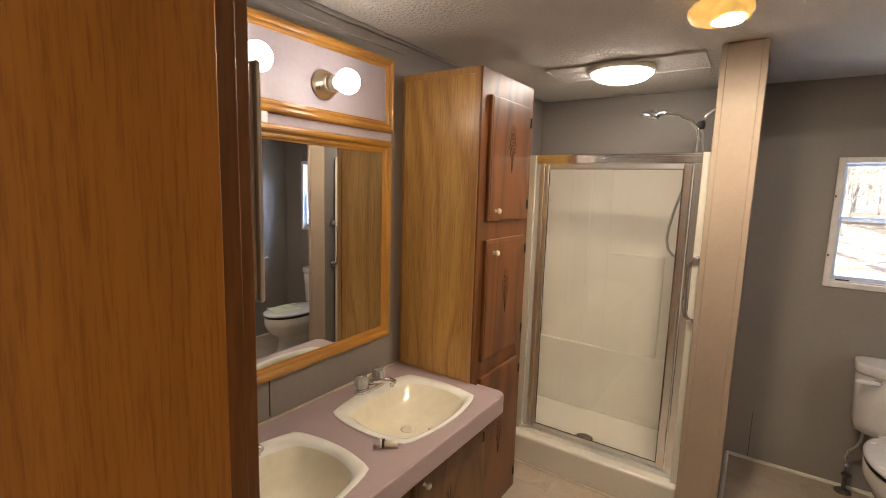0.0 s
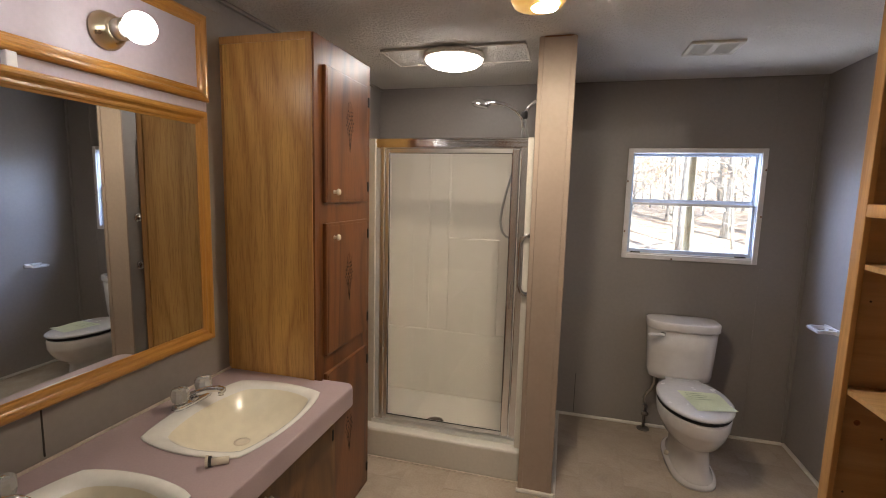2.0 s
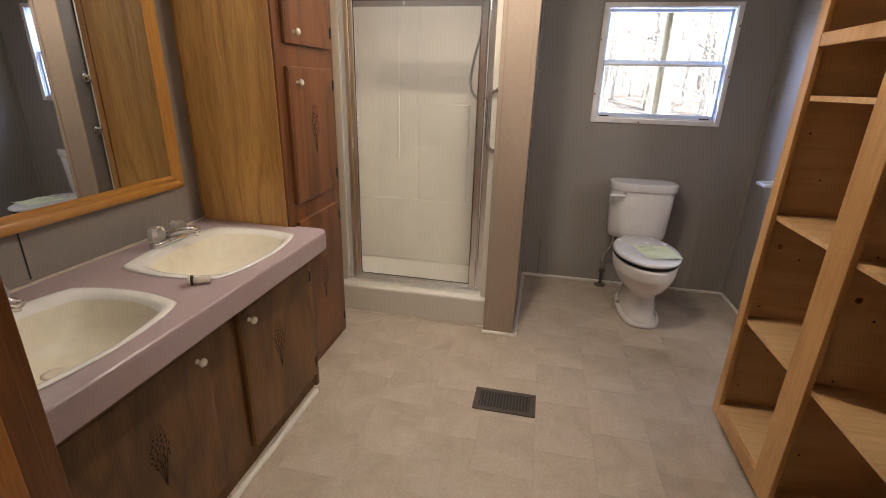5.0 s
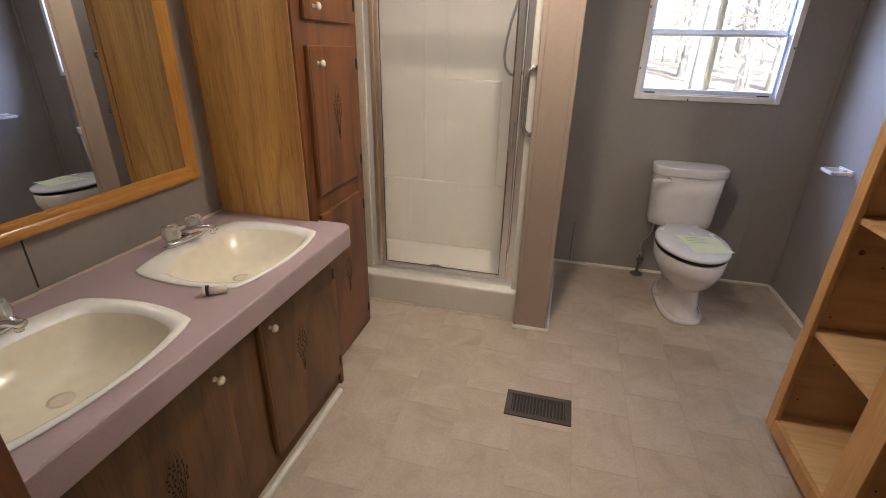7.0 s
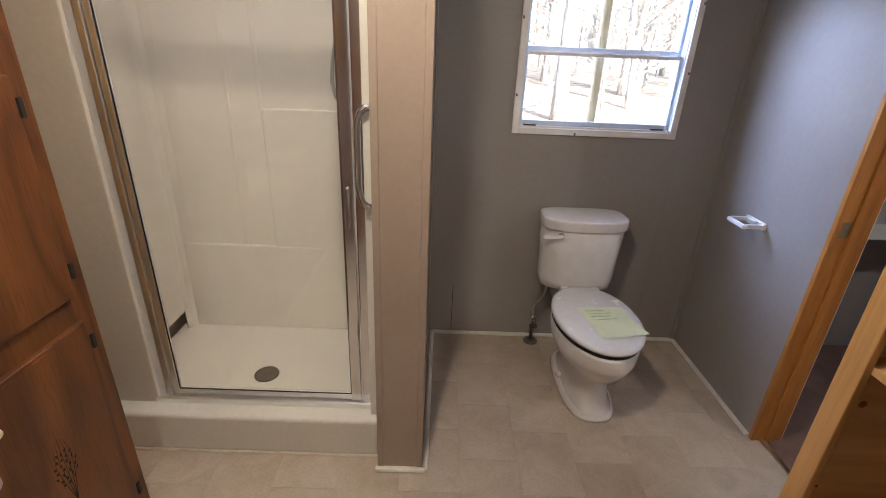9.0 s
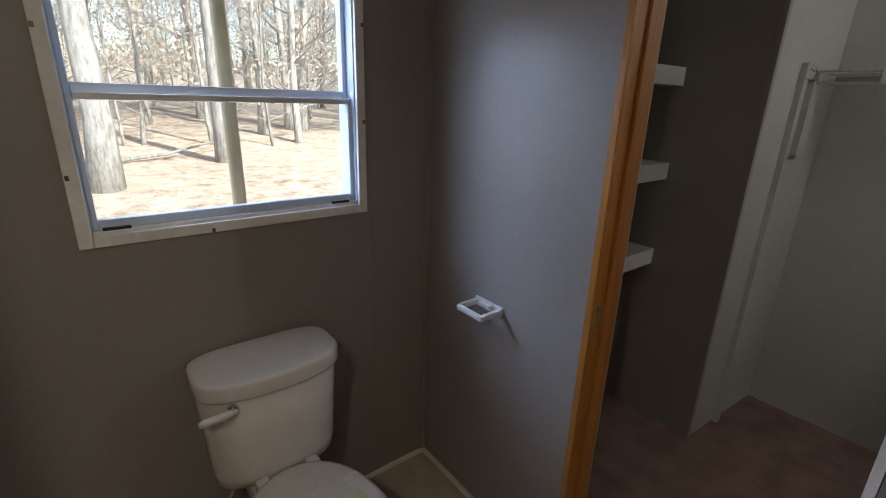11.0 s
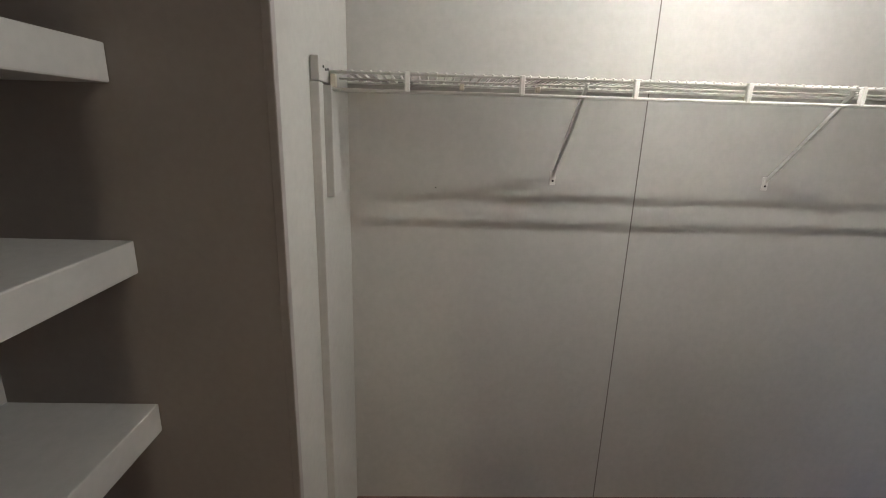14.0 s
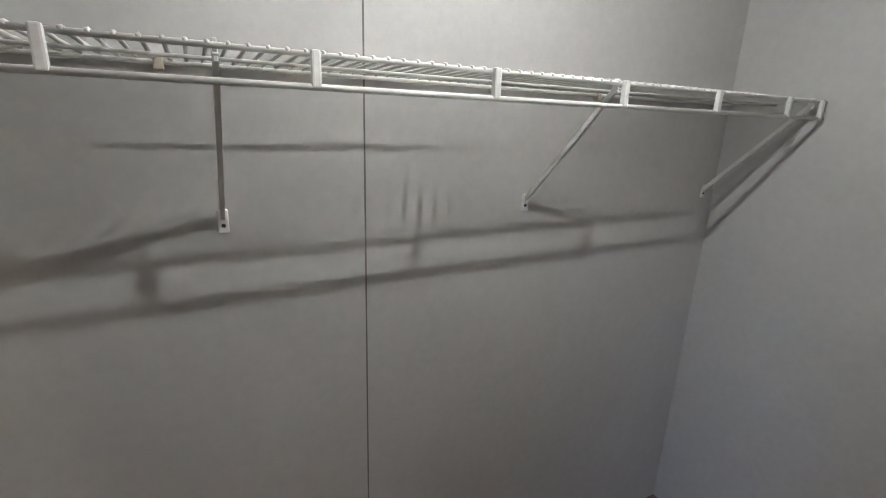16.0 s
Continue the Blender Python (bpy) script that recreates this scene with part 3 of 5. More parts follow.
def sprig(parent, x, yc, z0, h):
    """A carved sheaf: a tapering stem under an oval of small leaf cuts, with thin stalks above."""
    bm = bmesh.new()

    def leaf(p, d, ll, ww):
        n = Vector((0, -d.z, d.y))
        vs = [bm.verts.new(q) for q in (p, p + d * ll * 0.45 + n * ww, p + d * ll, p + d * ll * 0.45 - n * ww)]
        top = bm.verts.new(p + d * ll * 0.5 + Vector((0.0011, 0, 0)))
        for i in range(4):
            bm.faces.new((vs[i], vs[(i + 1) % 4], top))

    foot = Vector((x, yc, z0))
    for k in range(5):
        s = (k - 2) / 2.0
        tip = Vector((x, yc + 0.07 * h * s, z0 + h * (0.98 - 0.05 * abs(s))))
        tube([foot, foot.lerp(tip, 0.4) + Vector((0, 0.05 * h * s, 0)), foot.lerp(tip, 0.7) + Vector((0, 0.07 * h * s, 0)), tip], [0.0011, 0.0008, 0.0006, 0.0004], 5, bm)
    for row in range(7):
        v = row / 6.0
        half = 0.125 * h * math.sin(math.pi * (0.18 + 0.72 * v)) + 0.01 * h
        cols = 3 if row in (0, 6) else 4
        for c in range(cols):
            u = -1 + 2 * (c + 0.5 * (row % 2) * 0.6) / (cols - 0.7)
            d = Vector((0, 0.55 * u, 1.0)).normalized()
            leaf(Vector((x, yc + half * u, z0 + h * (0.30 + 0.42 * v + 0.03 * abs(u)))), d, h * 0.068, h * 0.017)
    part("carved_sprig", bm, M_SPRIG, parent, "dark carved leaf sheaf")


def cabinet_door(parent, x, y0, y1, z0, z1, material, kn, sprig_at, hinge_y):
    d = part("door", box(x - 0.018, y0, z0, x, y1, z1, 0.006, seg=3), material, parent)
    part("door_field", box(x - 0.002, y0 + 0.012, z0 + 0.012, x + 0.0015, y1 - 0.012, z1 - 0.012, 0.001), material, d)
    knob(d, x, *kn)
    if sprig_at:
        sprig(d, x + 0.0015, *sprig_at)
    for z in (z0 + 0.07, z1 - 0.07):
        part("hinge", box(x - 0.004, hinge_y - 0.006, z - 0.022, x + 0.004, hinge_y + 0.006, z + 0.022, 0.002), M_BLACK, d, "black iron hinge")
    return d


vanity = empty("vanity_cabinet", -1.05, 1.06, 0, "dark walnut-stained vanity cabinet with carved doors", "cabinet")
part("body", box(WL + 0.002, 0.50, 0.0, FX - 0.019, 1.672, 0.60, 0.002), M_WALNUT2, vanity)
part("end_stile", box(FX - 0.03, 1.655, 0.0, FX - 0.006, 1.678, 0.66, 0.003), M_WALNUT2, vanity)
part("rail", box(FX - 0.035, 0.50, 0.598, FX - 0.019, 1.672, 0.690, 0.002), M_WALNUT2, vanity)
cabinet_door(vanity, FX, 1.178, 1.655, 0.070, 0.626, M_WALNUT2, (1.222, 0.573), (1.385, 0.285, 0.21), 1.645)
cabinet_door(vanity, FX, 0.550, 1.018, 0.070, 0.626, M_WALNUT2, (0.974, 0.567), (0.80, 0.285, 0.21), 0.560)
part("shoe_moulding", tube([(FX + 0.012, 0.50, 0.007), (FX + 0.012, 1.61, 0.007)], 0.0125, 8), M_TRIMWHITE, vanity, "white shoe moulding")

# counter with two sink openings
counter = empty("countertop", -1.02, 1.06, CTOP - 0.08, "mauve laminate countertop with rounded front edge", "countertop")
CF, CY0, CY1 = -0.732, 0.46, 1.683
SINKS = [(-0.992, 1.358), (-0.992, 0.738)]
SA, SB = 0.212, 0.245


def edge_ring(x0, x1, y0, y1, cx, cy, n):
    ring = []
    for k in range(n):
        t = 2 * math.pi * k / n
        c, s = math.cos(t), math.sin(t)
        f = min((x1 - cx) / c if c > 1e-9 else (x0 - cx) / c if c < -1e-9 else 9e9,
                (y1 - cy) / s if s > 1e-9 else (y0 - cy) / s if s < -1e-9 else 9e9)
        ring.append((cx + c * f, cy + s * f, CTOP))
    return ring


def snap(ring, x0, x1, y0, y1):
    """Bring the four corners of the rectangle into the ring."""
    ring = [list(p) for p in ring]
    for cx, cy in ((x0, y0), (x0, y1), (x1, y0), (x1, y1)):
        i = min(range(len(ring)), key=lambda j: (ring[j][0] - cx) ** 2 + (ring[j][1] - cy) ** 2)
        ring[i][0], ring[i][1] = cx, cy
    return ring


bm = bmesh.new()
cells = [(CY0, 1.065, SINKS[1]), (1.065, 1.66, SINKS[0])]
for y0, y1, (cx, cy) in cells:
    loft([snap(edge_ring(WL + 0.003, CF, y0, y1, cx, cy, 64), WL + 0.003, CF, y0, y1), oval(cx, cy, CTOP, SA - 0.01, SB - 0.01, 3.0, 64), oval(cx, cy, CTOP - 0.03, SA - 0.01, SB - 0.01, 3.0, 64)], (False, False), bm)
top = part("top", bm, M_COUNTER, counter)
# rounded front corner piece and drop edge
prof = [(WL + 0.003, 1.66), (CF, 1.66)] + [(CF - 0.04 + 0.04 * math.cos(a), 1.665 + 0.035 * math.sin(a)) for a in [k * math.pi / 16 for k in range(9)]] + [(-0.868, 1.700), (-0.868, CY1), (WL + 0.003, CY1)]
part("top_end", loft([[(x, y, CTOP - 0.03) for x, y in prof], [(x, y, CTOP) for x, y in prof]]), M_COUNTER, counter)
line = [(CF, CY0), (CF, 1.66)] + [(CF - 0.04 + 0.04 * math.cos(a), 1.665 + 0.035 * math.sin(a)) for a in [k * math.pi / 16 for k in range(9)]] + [(-0.875, 1.700)]
bm = bmesh.new()
rows = [[bm.verts.new((x + d, y, z)) for x, y in line] for d, z in ((0, CTOP), (0.004, CTOP - 0.004), (0.005, CTOP - 0.012), (0.005, CTOP - 0.074), (0.002, CTOP - 0.079), (-0.02, CTOP - 0.079))]
for a, b in zip(rows, rows[1:]):
    for k in range(len(line) - 1):
        bm.faces.new((a[k], a[k + 1], b[k + 1], b[k]))
bmesh.ops.recalc_face_normals(bm, faces=bm.faces)
part("drop_edge", bm, M_COUNTER, counter)
part("caulk_line", box(WL + 0.001, CY0, CTOP - 0.001, WL + 0.010, CY1, CTOP + 0.008, 0.003), M_CAULK, counter, "aged cream caulk along the wall")


def faucet(cx, cy):
    """Two-handle tap on the wall side of a sink, spout towards +x."""
    f = empty("faucet", cx, cy, CTOP + 0.012, "chrome two-handle faucet with clear acrylic knobs", "faucet", "faucets of the vanity")
    z = CTOP + 0.010
    part("base_plate", loft([oval(cx, cy, z, 0.027, 0.082, 3), oval(cx, cy, z + 0.012, 0.026, 0.080, 3), oval(cx, cy, z + 0.018, 0.018, 0.068, 3)]), M_CHROME, f, "", True)
    part("spout", loft([[(x, cy + 0.35 * (x - cx) + w * math.cos(a), h + q * math.sin(a)) for a in [2 * math.pi * k / 14 for k in range(14)]] for x, w, h, q in
                        ((cx - 0.012, 0.017, z + 0.020, 0.012), (cx + 0.02, 0.017, z + 0.033, 0.014), (cx + 0.05, 0.015, z + 0.043, 0.012), (cx + 0.085, 0.013, z + 0.046, 0.011), (cx + 0.102, 0.012, z + 0.040, 0.010))]), M_CHROME, f, "", True)
    part("aerator", tube([(cx + 0.092, cy + 0.032, z + 0.040), (cx + 0.092, cy + 0.032, z + 0.022)], 0.009, 12), M_CHROME, f, "", True)
    for s in (-0.052, 0.052):
        h = part("handle", lathe([(0.016, 0.016), (0.019, 0.020), (0.027, 0.026), (0.0295, 0.040), (0.0285, 0.058), (0.024, 0.068), (0.014, 0.0705)], (cx, cy + s, z), "z", 10), M_ACRYLIC, f, "clear acrylic knob")
        part("cap", lathe([(0.009, 0.0695), (0.009, 0.0715), (0.006, 0.073)], (cx, cy + s, z), "z", 14), M_CHROME, h, "", True)
        part("stem", tube([(cx, cy + s, z + 0.01), (cx, cy + s, z + 0.05)], 0.007, 10), M_CHROME, h, "", True)


def pillow(cx, cy, z, a, b, n=12, square=1.0):
    """A four-cornered ring with bowed sides; square 0 turns it into an oval."""
    pa, pb = 0.835 * a, 0.885 * b
    corners = [(pa, -pb), (pa, pb), (-pa, pb), (-pa, -pb)]
    bows = [(a - pa, 0), (0, b - pb), (pa - a, 0), (0, pb - b)]
    pts = []
    for k in range(4):
        (xa, ya), (xb, yb), (bx, by) = corners[k], corners[(k + 1) % 4], bows[k]
        for i in range(n):
            f = i / n
            w = 4 * f * (1 - f)
            x, y = xa + (xb - xa) * f + bx * w, ya + (yb - ya) * f + by * w
            t = math.atan2(y / b, x / a)
            x, y = x * square + (1 - square) * a * math.cos(t), y * square + (1 - square) * b * math.sin(t)
            if i == 0:
                x, y = x * 0.985, y * 0.985
            pts.append((cx + x, cy + y, z))
    return pts


def sink(cx, cy):
    s = empty("sink", cx, cy, CTOP, "ivory drop-in bathroom sink with a white rim", "sink", "sinks of the vanity")
    A, B = 0.213, 0.258
    rim = [pillow(cx + dx, cy, CTOP + z, A * k, B * k2, 12, q) for k, k2, z, dx, q in ((0.99, 0.99, 0.0, 0, 1), (1.0, 1.0, 0.0015, 0, 1), (0.995, 0.995, 0.0045, 0, 1), (0.97, 0.975, 0.006, 0, 1), (0.90, 0.915, 0.0050, 0.006, 0.95), (0.84, 0.87, 0.001, 0.013, 0.85), (0.80, 0.84, -0.008, 0.017, 0.75))]
    part("rim", loft(rim, (False, False)), M_SINKRIM, s, "white enamel rim", True)
    bowl = [pillow(cx + dx, cy, CTOP + z, A * k, B * k2, 12, q) for k, k2, z, dx, q in ((0.80, 0.84, -0.008, 0.017, 0.75), (0.76, 0.80, -0.022, 0.020, 0.65), (0.70, 0.72, -0.046, 0.022, 0.5), (0.60, 0.60, -0.072, 0.022, 0.35), (0.42, 0.42, -0.092, 0.018, 0.2), (0.22, 0.22, -0.100, 0.010, 0.0), (0.10, 0.085, -0.102, 0.005, 0.0))]
    part("bowl", loft(bowl, (False, False)), M_SINK, s, "", True)
    part("drain", lathe([(0.027, -0.104), (0.027, -0.1012), (0.016, -0.1018), (0.0, -0.1020)], (cx + 0.005, cy, CTOP), "z", 20, (True, False)), M_KNOB, s, "cream drain ring", True)
    part("overflow", box(cx + 0.128, cy - 0.03, CTOP - 0.052, cx + 0.150, cy - 0.008, CTOP - 0.042, 0.003), M_CAULK, s)


for cx, cy in SINKS:
    sink(cx, cy)
    faucet(cx - 0.203, cy + 0.009)
cap = empty("drain_stopper", -0.872, 1.078, CTOP, "white plastic drain stopper lying on the counter", "stopper")
part("stem", tube([(-0.862, 1.082, CTOP + 0.012), (-0.826, 1.108, CTOP + 0.010)], 0.0105, 14), M_KNOB, cap, "", True)
part("seal_ring", tube([(-0.868, 1.078, CTOP + 0.014), (-0.862, 1.082, CTOP + 0.014)], 0.0145, 16), M_BLACK, cap, "black rubber seal")
part("head", tube([(-0.874, 1.074, CTOP + 0.015), (-0.868, 1.078, CTOP + 0.015)], 0.016, 16), M_KNOB, cap)

# ---- tall cabinet ----
TX, TY0, TY1, TZ = -0.888, 1.684, 2.185, 2.095
tall = empty("tall_cabinet", (WL + TX) / 2, (TY0 + TY1) / 2, 0, "tall honey-oak linen cabinet with dark carved doors", "cabinet")
part("side_panel", box(WL + 0.002, TY0, 0, TX - 0.02, TY0 + 0.012, TZ - 0.002), M_OAK, tall, "honey oak veneer side")
part("body", box(WL + 0.002, TY0 + 0.012, 0, TX - 0.021, TY1 - 0.002, TZ - 0.002), M_OAK, tall)
part("face_frame", box(TX - 0.02, TY0 - 0.001, 0.0, TX - 0.004, TY1, TZ, 0.002), M_WALNUT, tall, "reddish walnut face frame")
part("corner_strip", box(TX - 0.036, TY0 - 0.006, 0.70, TX - 0.012, TY0 + 0.001, TZ, 0.003), M_OAKTRIM, tall)
part("top_strip", box(WL + 0.002, TY0 - 0.005, TZ - 0.026, TX - 0.036, TY0 + 0.001, TZ + 0.002, 0.002), M_OAKTRIM, tall)
part("wall_strip", box(WL + 0.002, TY0 - 0.004, 0.77, WL + 0.012, TY0 + 0.001, TZ - 0.026, 0.002), M_OAKTRIM, tall)
for z0, z1, kz, sp in ((1.466, 1.994, 1.510, (1.945, 1.68, 0.22)), (0.836, 1.385, 1.325, (1.938, 1.03, 0.22)), (0.045, 0.760, 0.677, (1.938, 0.31, 0.22))):
    cabinet_door(tall, TX + 0.012, 1.740, 2.130, z0, z1, M_WALNUT, (1.804, kz), sp, 2.136)

# ---- mirror, lamp panel ----


def moulding(parent, x, y0, y1, z0, z1, w, name):
    """Four mitred lengths of ogee moulding round an opening on the west wall."""
    prof = [(0.0, 0.0), (0.0, 0.012), (0.06, 0.0165), (0.16, 0.0195), (0.30, 0.0205), (0.42, 0.0185), (0.50, 0.0140), (0.58, 0.0115), (0.72, 0.0120), (0.82, 0.0105), (0.88, 0.0070), (0.97, 0.0065), (1.0, 0.0050), (1.0, 0.0)]
    corners = [(y0, z0, 1, 1), (y1, z0, -1, 1), (y1, z1, -1, -1), (y0, z1, 1, -1)]
    for k in range(4):
        rings = [[(x + h, cy + sy * d * w, cz + sz * d * w) for d, h in prof] for cy, cz, sy, sz in (corners[k], corners[(k + 1) % 4])]
        bm = loft(rings)
        bmesh.ops.recalc_face_normals(bm, faces=bm.faces)
        part(name, bm, M_ORANGE_V if k % 2 else M_ORANGE_H, parent)


mirror = empty("wall_mirror", WL, 1.1, 0.916, "wide wall mirror in an orange oak moulding", "mirror")
moulding(mirror, WL, 0.46, 1.592, 0.918, 1.797, 0.052, "moulding")
part("mirror_glass", box(WL + 0.001, 0.51, 0.96, WL + 0.0045, 1.548, 1.752), M_MIRROR, mirror)
mirror.matrix_basis = Matrix.Translation((WL, 1.60, 0.916)) @ pose(0, 0, 0, 0, 0, 1.5) @ Matrix.Translation((0, 1.1 - 1.60, 0))
lamp_panel = empty("light_panel", WL, 1.1, 1.838, "lilac panel in an orange oak moulding above the mirror", "wall panel")
moulding(lamp_panel, WL, 0.46, 1.604, 1.835, 2.146, 0.046, "moulding")
part("panel", box(WL, 0.50, 1.875, WL + 0.004, 1.565, 2.106), M_LILAC, lamp_panel, "lilac painted board")
part("joint_strip", box(WL, 0.50, 1.800, WL + 0.004, 1.60, 1.834), M_LILAC, lamp_panel)
part("clip", box(WL, 0.94, 1.798, WL + 0.022, 0.965, 1.836, 0.003), M_HOLDER, lamp_panel, "small white mirror clip")


def globe_light(y, z):
    g = empty("wall_light", WL + 0.004, y, z, "satin brass wall light with a bare round frosted bulb, lit", "wall light", "globe lights above the mirror")
    part("backplate", lathe([(0.054, 0.004), (0.055, 0.012), (0.050, 0.018), (0.048, 0.030), (0.040, 0.036), (0.038, 0.048), (0.030, 0.054)], (WL, y, z), "x"), M_BRASS, g, "", True)
    part("socket", lathe([(0.030, 0.048), (0.031, 0.080), (0.027, 0.088)], (WL, y, z), "x"), M_NICKEL, g, "", True)
    prof = [(0.016, 0.086), (0.022, 0.092)] + [(0.044 * math.sin(a), 0.134 - 0.044 * math.cos(a)) for a in [0.5 + k * (math.pi - 0.5) / 12 for k in range(13)]]
    part("bulb", lathe(prof, (WL, y, z), "x"), M_BULB, g, "glowing frosted globe bulb", True)


globe_light(1.212, 1.967)
globe_light(0.855, 1.967)

med = empty("medicine_cabinet", -0.82, YS, 1.40, "slim cream metal medicine cabinet on the wall", "medicine cabinet")
part("body", box(-1.02, YS + 0.001, 1.40, -0.635, YS + 0.045, 1.80, 0.003), M_GRILLE, med)
part("door", box(-1.02, YS + 0.047, 1.395, -0.630, YS + 0.053, 1.805, 0.002), M_GRILLE, med, "cream edged mirrored door")
part("door_gasket", box(-1.018, YS + 0.0535, 1.397, -0.631, YS + 0.056, 1.803), M_CAULK, med, "aged tan mirror edge")
part("mirror_glass", box(-1.015, YS + 0.0565, 1.40, -0.637, YS + 0.058, 1.80), M_MIRROR, med)

# ---- shower ----
SX0, SX1, SYF, SYB = -1.285, -0.126, 2.40, 3.25
stall = empty("shower_stall", (SX0 + SX1) / 2, 2.8, 0, "white moulded fibreglass shower stall with a low curb", "shower stall")
part("curb", box(SX0, SYF, 0.0, SX1, 2.58, 0.172, 0.018, seg=4), M_FIBRE, stall)
part("pan", box(SX0, 2.56, 0.0, SX1, SYB, 0.055, 0.004), M_FIBRE, stall)
part("back_panel", box(SX0, SYB - 0.04, 0.05, SX1, SYB, 1.80, 0.006), M_FIBRE, stall)
part("side_panel", box(SX0, 2.44, 0.16, SX0 + 0.045, SYB - 0.03, 1.80, 0.006), M_FIBRE, stall)
part("side_panel", box(SX1 - 0.035, 2.44, 0.16, SX1, SYB - 0.03, 1.80, 0.006), M_FIBRE, stall)
part("front_flange", box(SX0, 2.470, 0.165, -0.985, 2.500, 1.80, 0.004), M_FIBRE, stall)
part("corner_cove", loft([[(SX0 + 0.044, SYB - 0.039, z), (SX0 + 0.11, SYB - 0.039, z), (SX0 + 0.075, SYB - 0.052, z), (SX0 + 0.055, SYB - 0.072, z), (SX0 + 0.044, SYB - 0.10, z)] for z in (0.05, 1.79)]), M_FIBRE, stall, "", False)
part("corner_cove", loft([[(SX1 - 0.034, SYB - 0.039, z), (SX1 - 0.034, SYB - 0.10, z), (SX1 - 0.045, SYB - 0.072, z), (SX1 - 0.065, SYB - 0.052, z), (SX1 - 0.10, SYB - 0.039, z)] for z in (0.05, 1.79)]), M_FIBRE, stall, "", False)
part("soap_ledge", box(-0.745, SYB - 0.049, 0.52, -0.39, SYB - 0.03, 1.205, 0.008, seg=4), M_FIBRE, stall, "moulded soap ledge")
part("upper_rib", box(-0.757, SYB - 0.0435, 1.20, -0.737, SYB - 0.03, 1.79, 0.0055, seg=3), M_FIBRE, stall)
part("bench_band", box(SX0 + 0.04, SYB - 0.052, 0.05, SX1 - 0.03, SYB - 0.03, 0.535, 0.012, seg=4), M_FIBRE, stall)
part("upper_rib", box(-0.902, SYB - 0.0430, 0.53, -0.882, SYB - 0.03, 1.79, 0.0055, seg=3), M_FIBRE, stall)
part("floor_drain", lathe([(0.055, 0.054), (0.055, 0.060), (0.046, 0.062), (0.040, 0.059), (0.0, 0.0585)], (-0.70, 2.80, 0), "z", 24, (True, False)), M_VENT, stall, "dark metal floor drain", True)
part("curb_caulk", tube([(SX0, SYF - 0.002, 0.003), (SX1, SYF - 0.002, 0.003)], 0.006, 8), M_CAULK, stall)

encl = empty("shower_door", -0.57, 2.50, 0.17, "framed clear glass shower door, bright aluminium frame", "shower door")
FY0, FY1 = 2.485, 2.515
part("header_rail", box(-1.005, FY0 - 0.004, 1.752, -0.135, FY1 + 0.004, 1.802, 0.006), M_CHROME, encl)
part("header_lip", box(-1.005, FY0 - 0.010, 1.776, -0.135, FY0 - 0.003, 1.790, 0.002), M_CHROME, encl)
part("wall_jamb", box(-0.998, FY0, 0.19, -0.952, FY1, 1.754, 0.003), M_ALUDULL, encl, "dull grey aluminium jamb")
part("pivot_post", box(-0.956, FY0 - 0.006, 0.19, -0.934, FY1, 1.754, 0.003), M_ALU, encl)
part("strike_post", box(-0.196, FY0 - 0.004, 0.19, -0.150, FY1, 1.754, 0.004), M_CHROME, encl)
part("sill_rail", box(-1.0, FY0 - 0.016, 0.168, -0.14, FY1 + 0.006, 0.196, 0.005), M_ALU, encl)
leaf = part("door_stile", box(-0.932, FY0 + 0.002, 0.202, -0.911, FY1 - 0.006, 1.748, 0.003), M_ALU, encl)
part("handle_stile", box(-0.240, FY0 - 0.004, 0.202, -0.202, FY1 - 0.006, 1.748, 0.005), M_CHROME, leaf)
part("top_rail", box(-0.911, FY0 + 0.003, 1.726, -0.240, FY1 - 0.007, 1.748, 0.003), M_ALU, leaf)
part("bottom_rail", box(-0.911, FY0 + 0.003, 0.202, -0.240, FY1 - 0.007, 0.222, 0.003), M_ALU, leaf)
g = part("glass_pane", box(-0.912, FY0 + 0.010, 0.221, -0.239, FY0 + 0.015, 1.728), M_SHOWERGLASS, leaf)
g.visible_shadow = False
for a in ((-0.912, -0.907, 0.221, 1.728), (-0.243, -0.238, 0.221, 1.728)):
    part("gasket", box(a[0], FY0 + 0.006, a[2], a[1], FY0 + 0.0095, a[3]), M_BLACK, leaf)
part("gasket", box(-0.907, FY0 + 0.006, 0.221, -0.243, FY0 + 0.0095, 0.226), M_BLACK, leaf)
part("gasket", box(-0.907, FY0 + 0.006, 1.723, -0.243, FY0 + 0.0095, 1.728), M_BLACK, leaf)
part("pull_grip", box(-0.226, FY0 - 0.016, 0.92, -0.216, FY0 - 0.003, 1.06, 0.003), M_CHROME, leaf)

bar = empty("grab_bar", -0.12, 2.42, 1.0, "curved chrome grab bar on the partition", "grab bar")
pts = [(-0.121, 2.425, 1.315), (-0.145, 2.425, 1.313), (-0.163, 2.425, 1.300), (-0.172, 2.425, 1.275)] + [(-0.175, 2.425, 1.25 - 0.17 * k / 4) for k in range(5)] + [(-0.172, 2.425, 1.055), (-0.163, 2.425, 1.03), (-0.145, 2.425, 1.017), (-0.121, 2.425, 1.015)]
part("bar", tube(pts, 0.0115, 12), M_CHROME, bar, "", True)
for z in (1.315, 1.015):
    part("flange", lathe([(0.028, 0.0), (0.027, -0.006), (0.016, -0.012)], (-0.1185, 2.425, z), "x", 20), M_CHROME, bar, "", True)

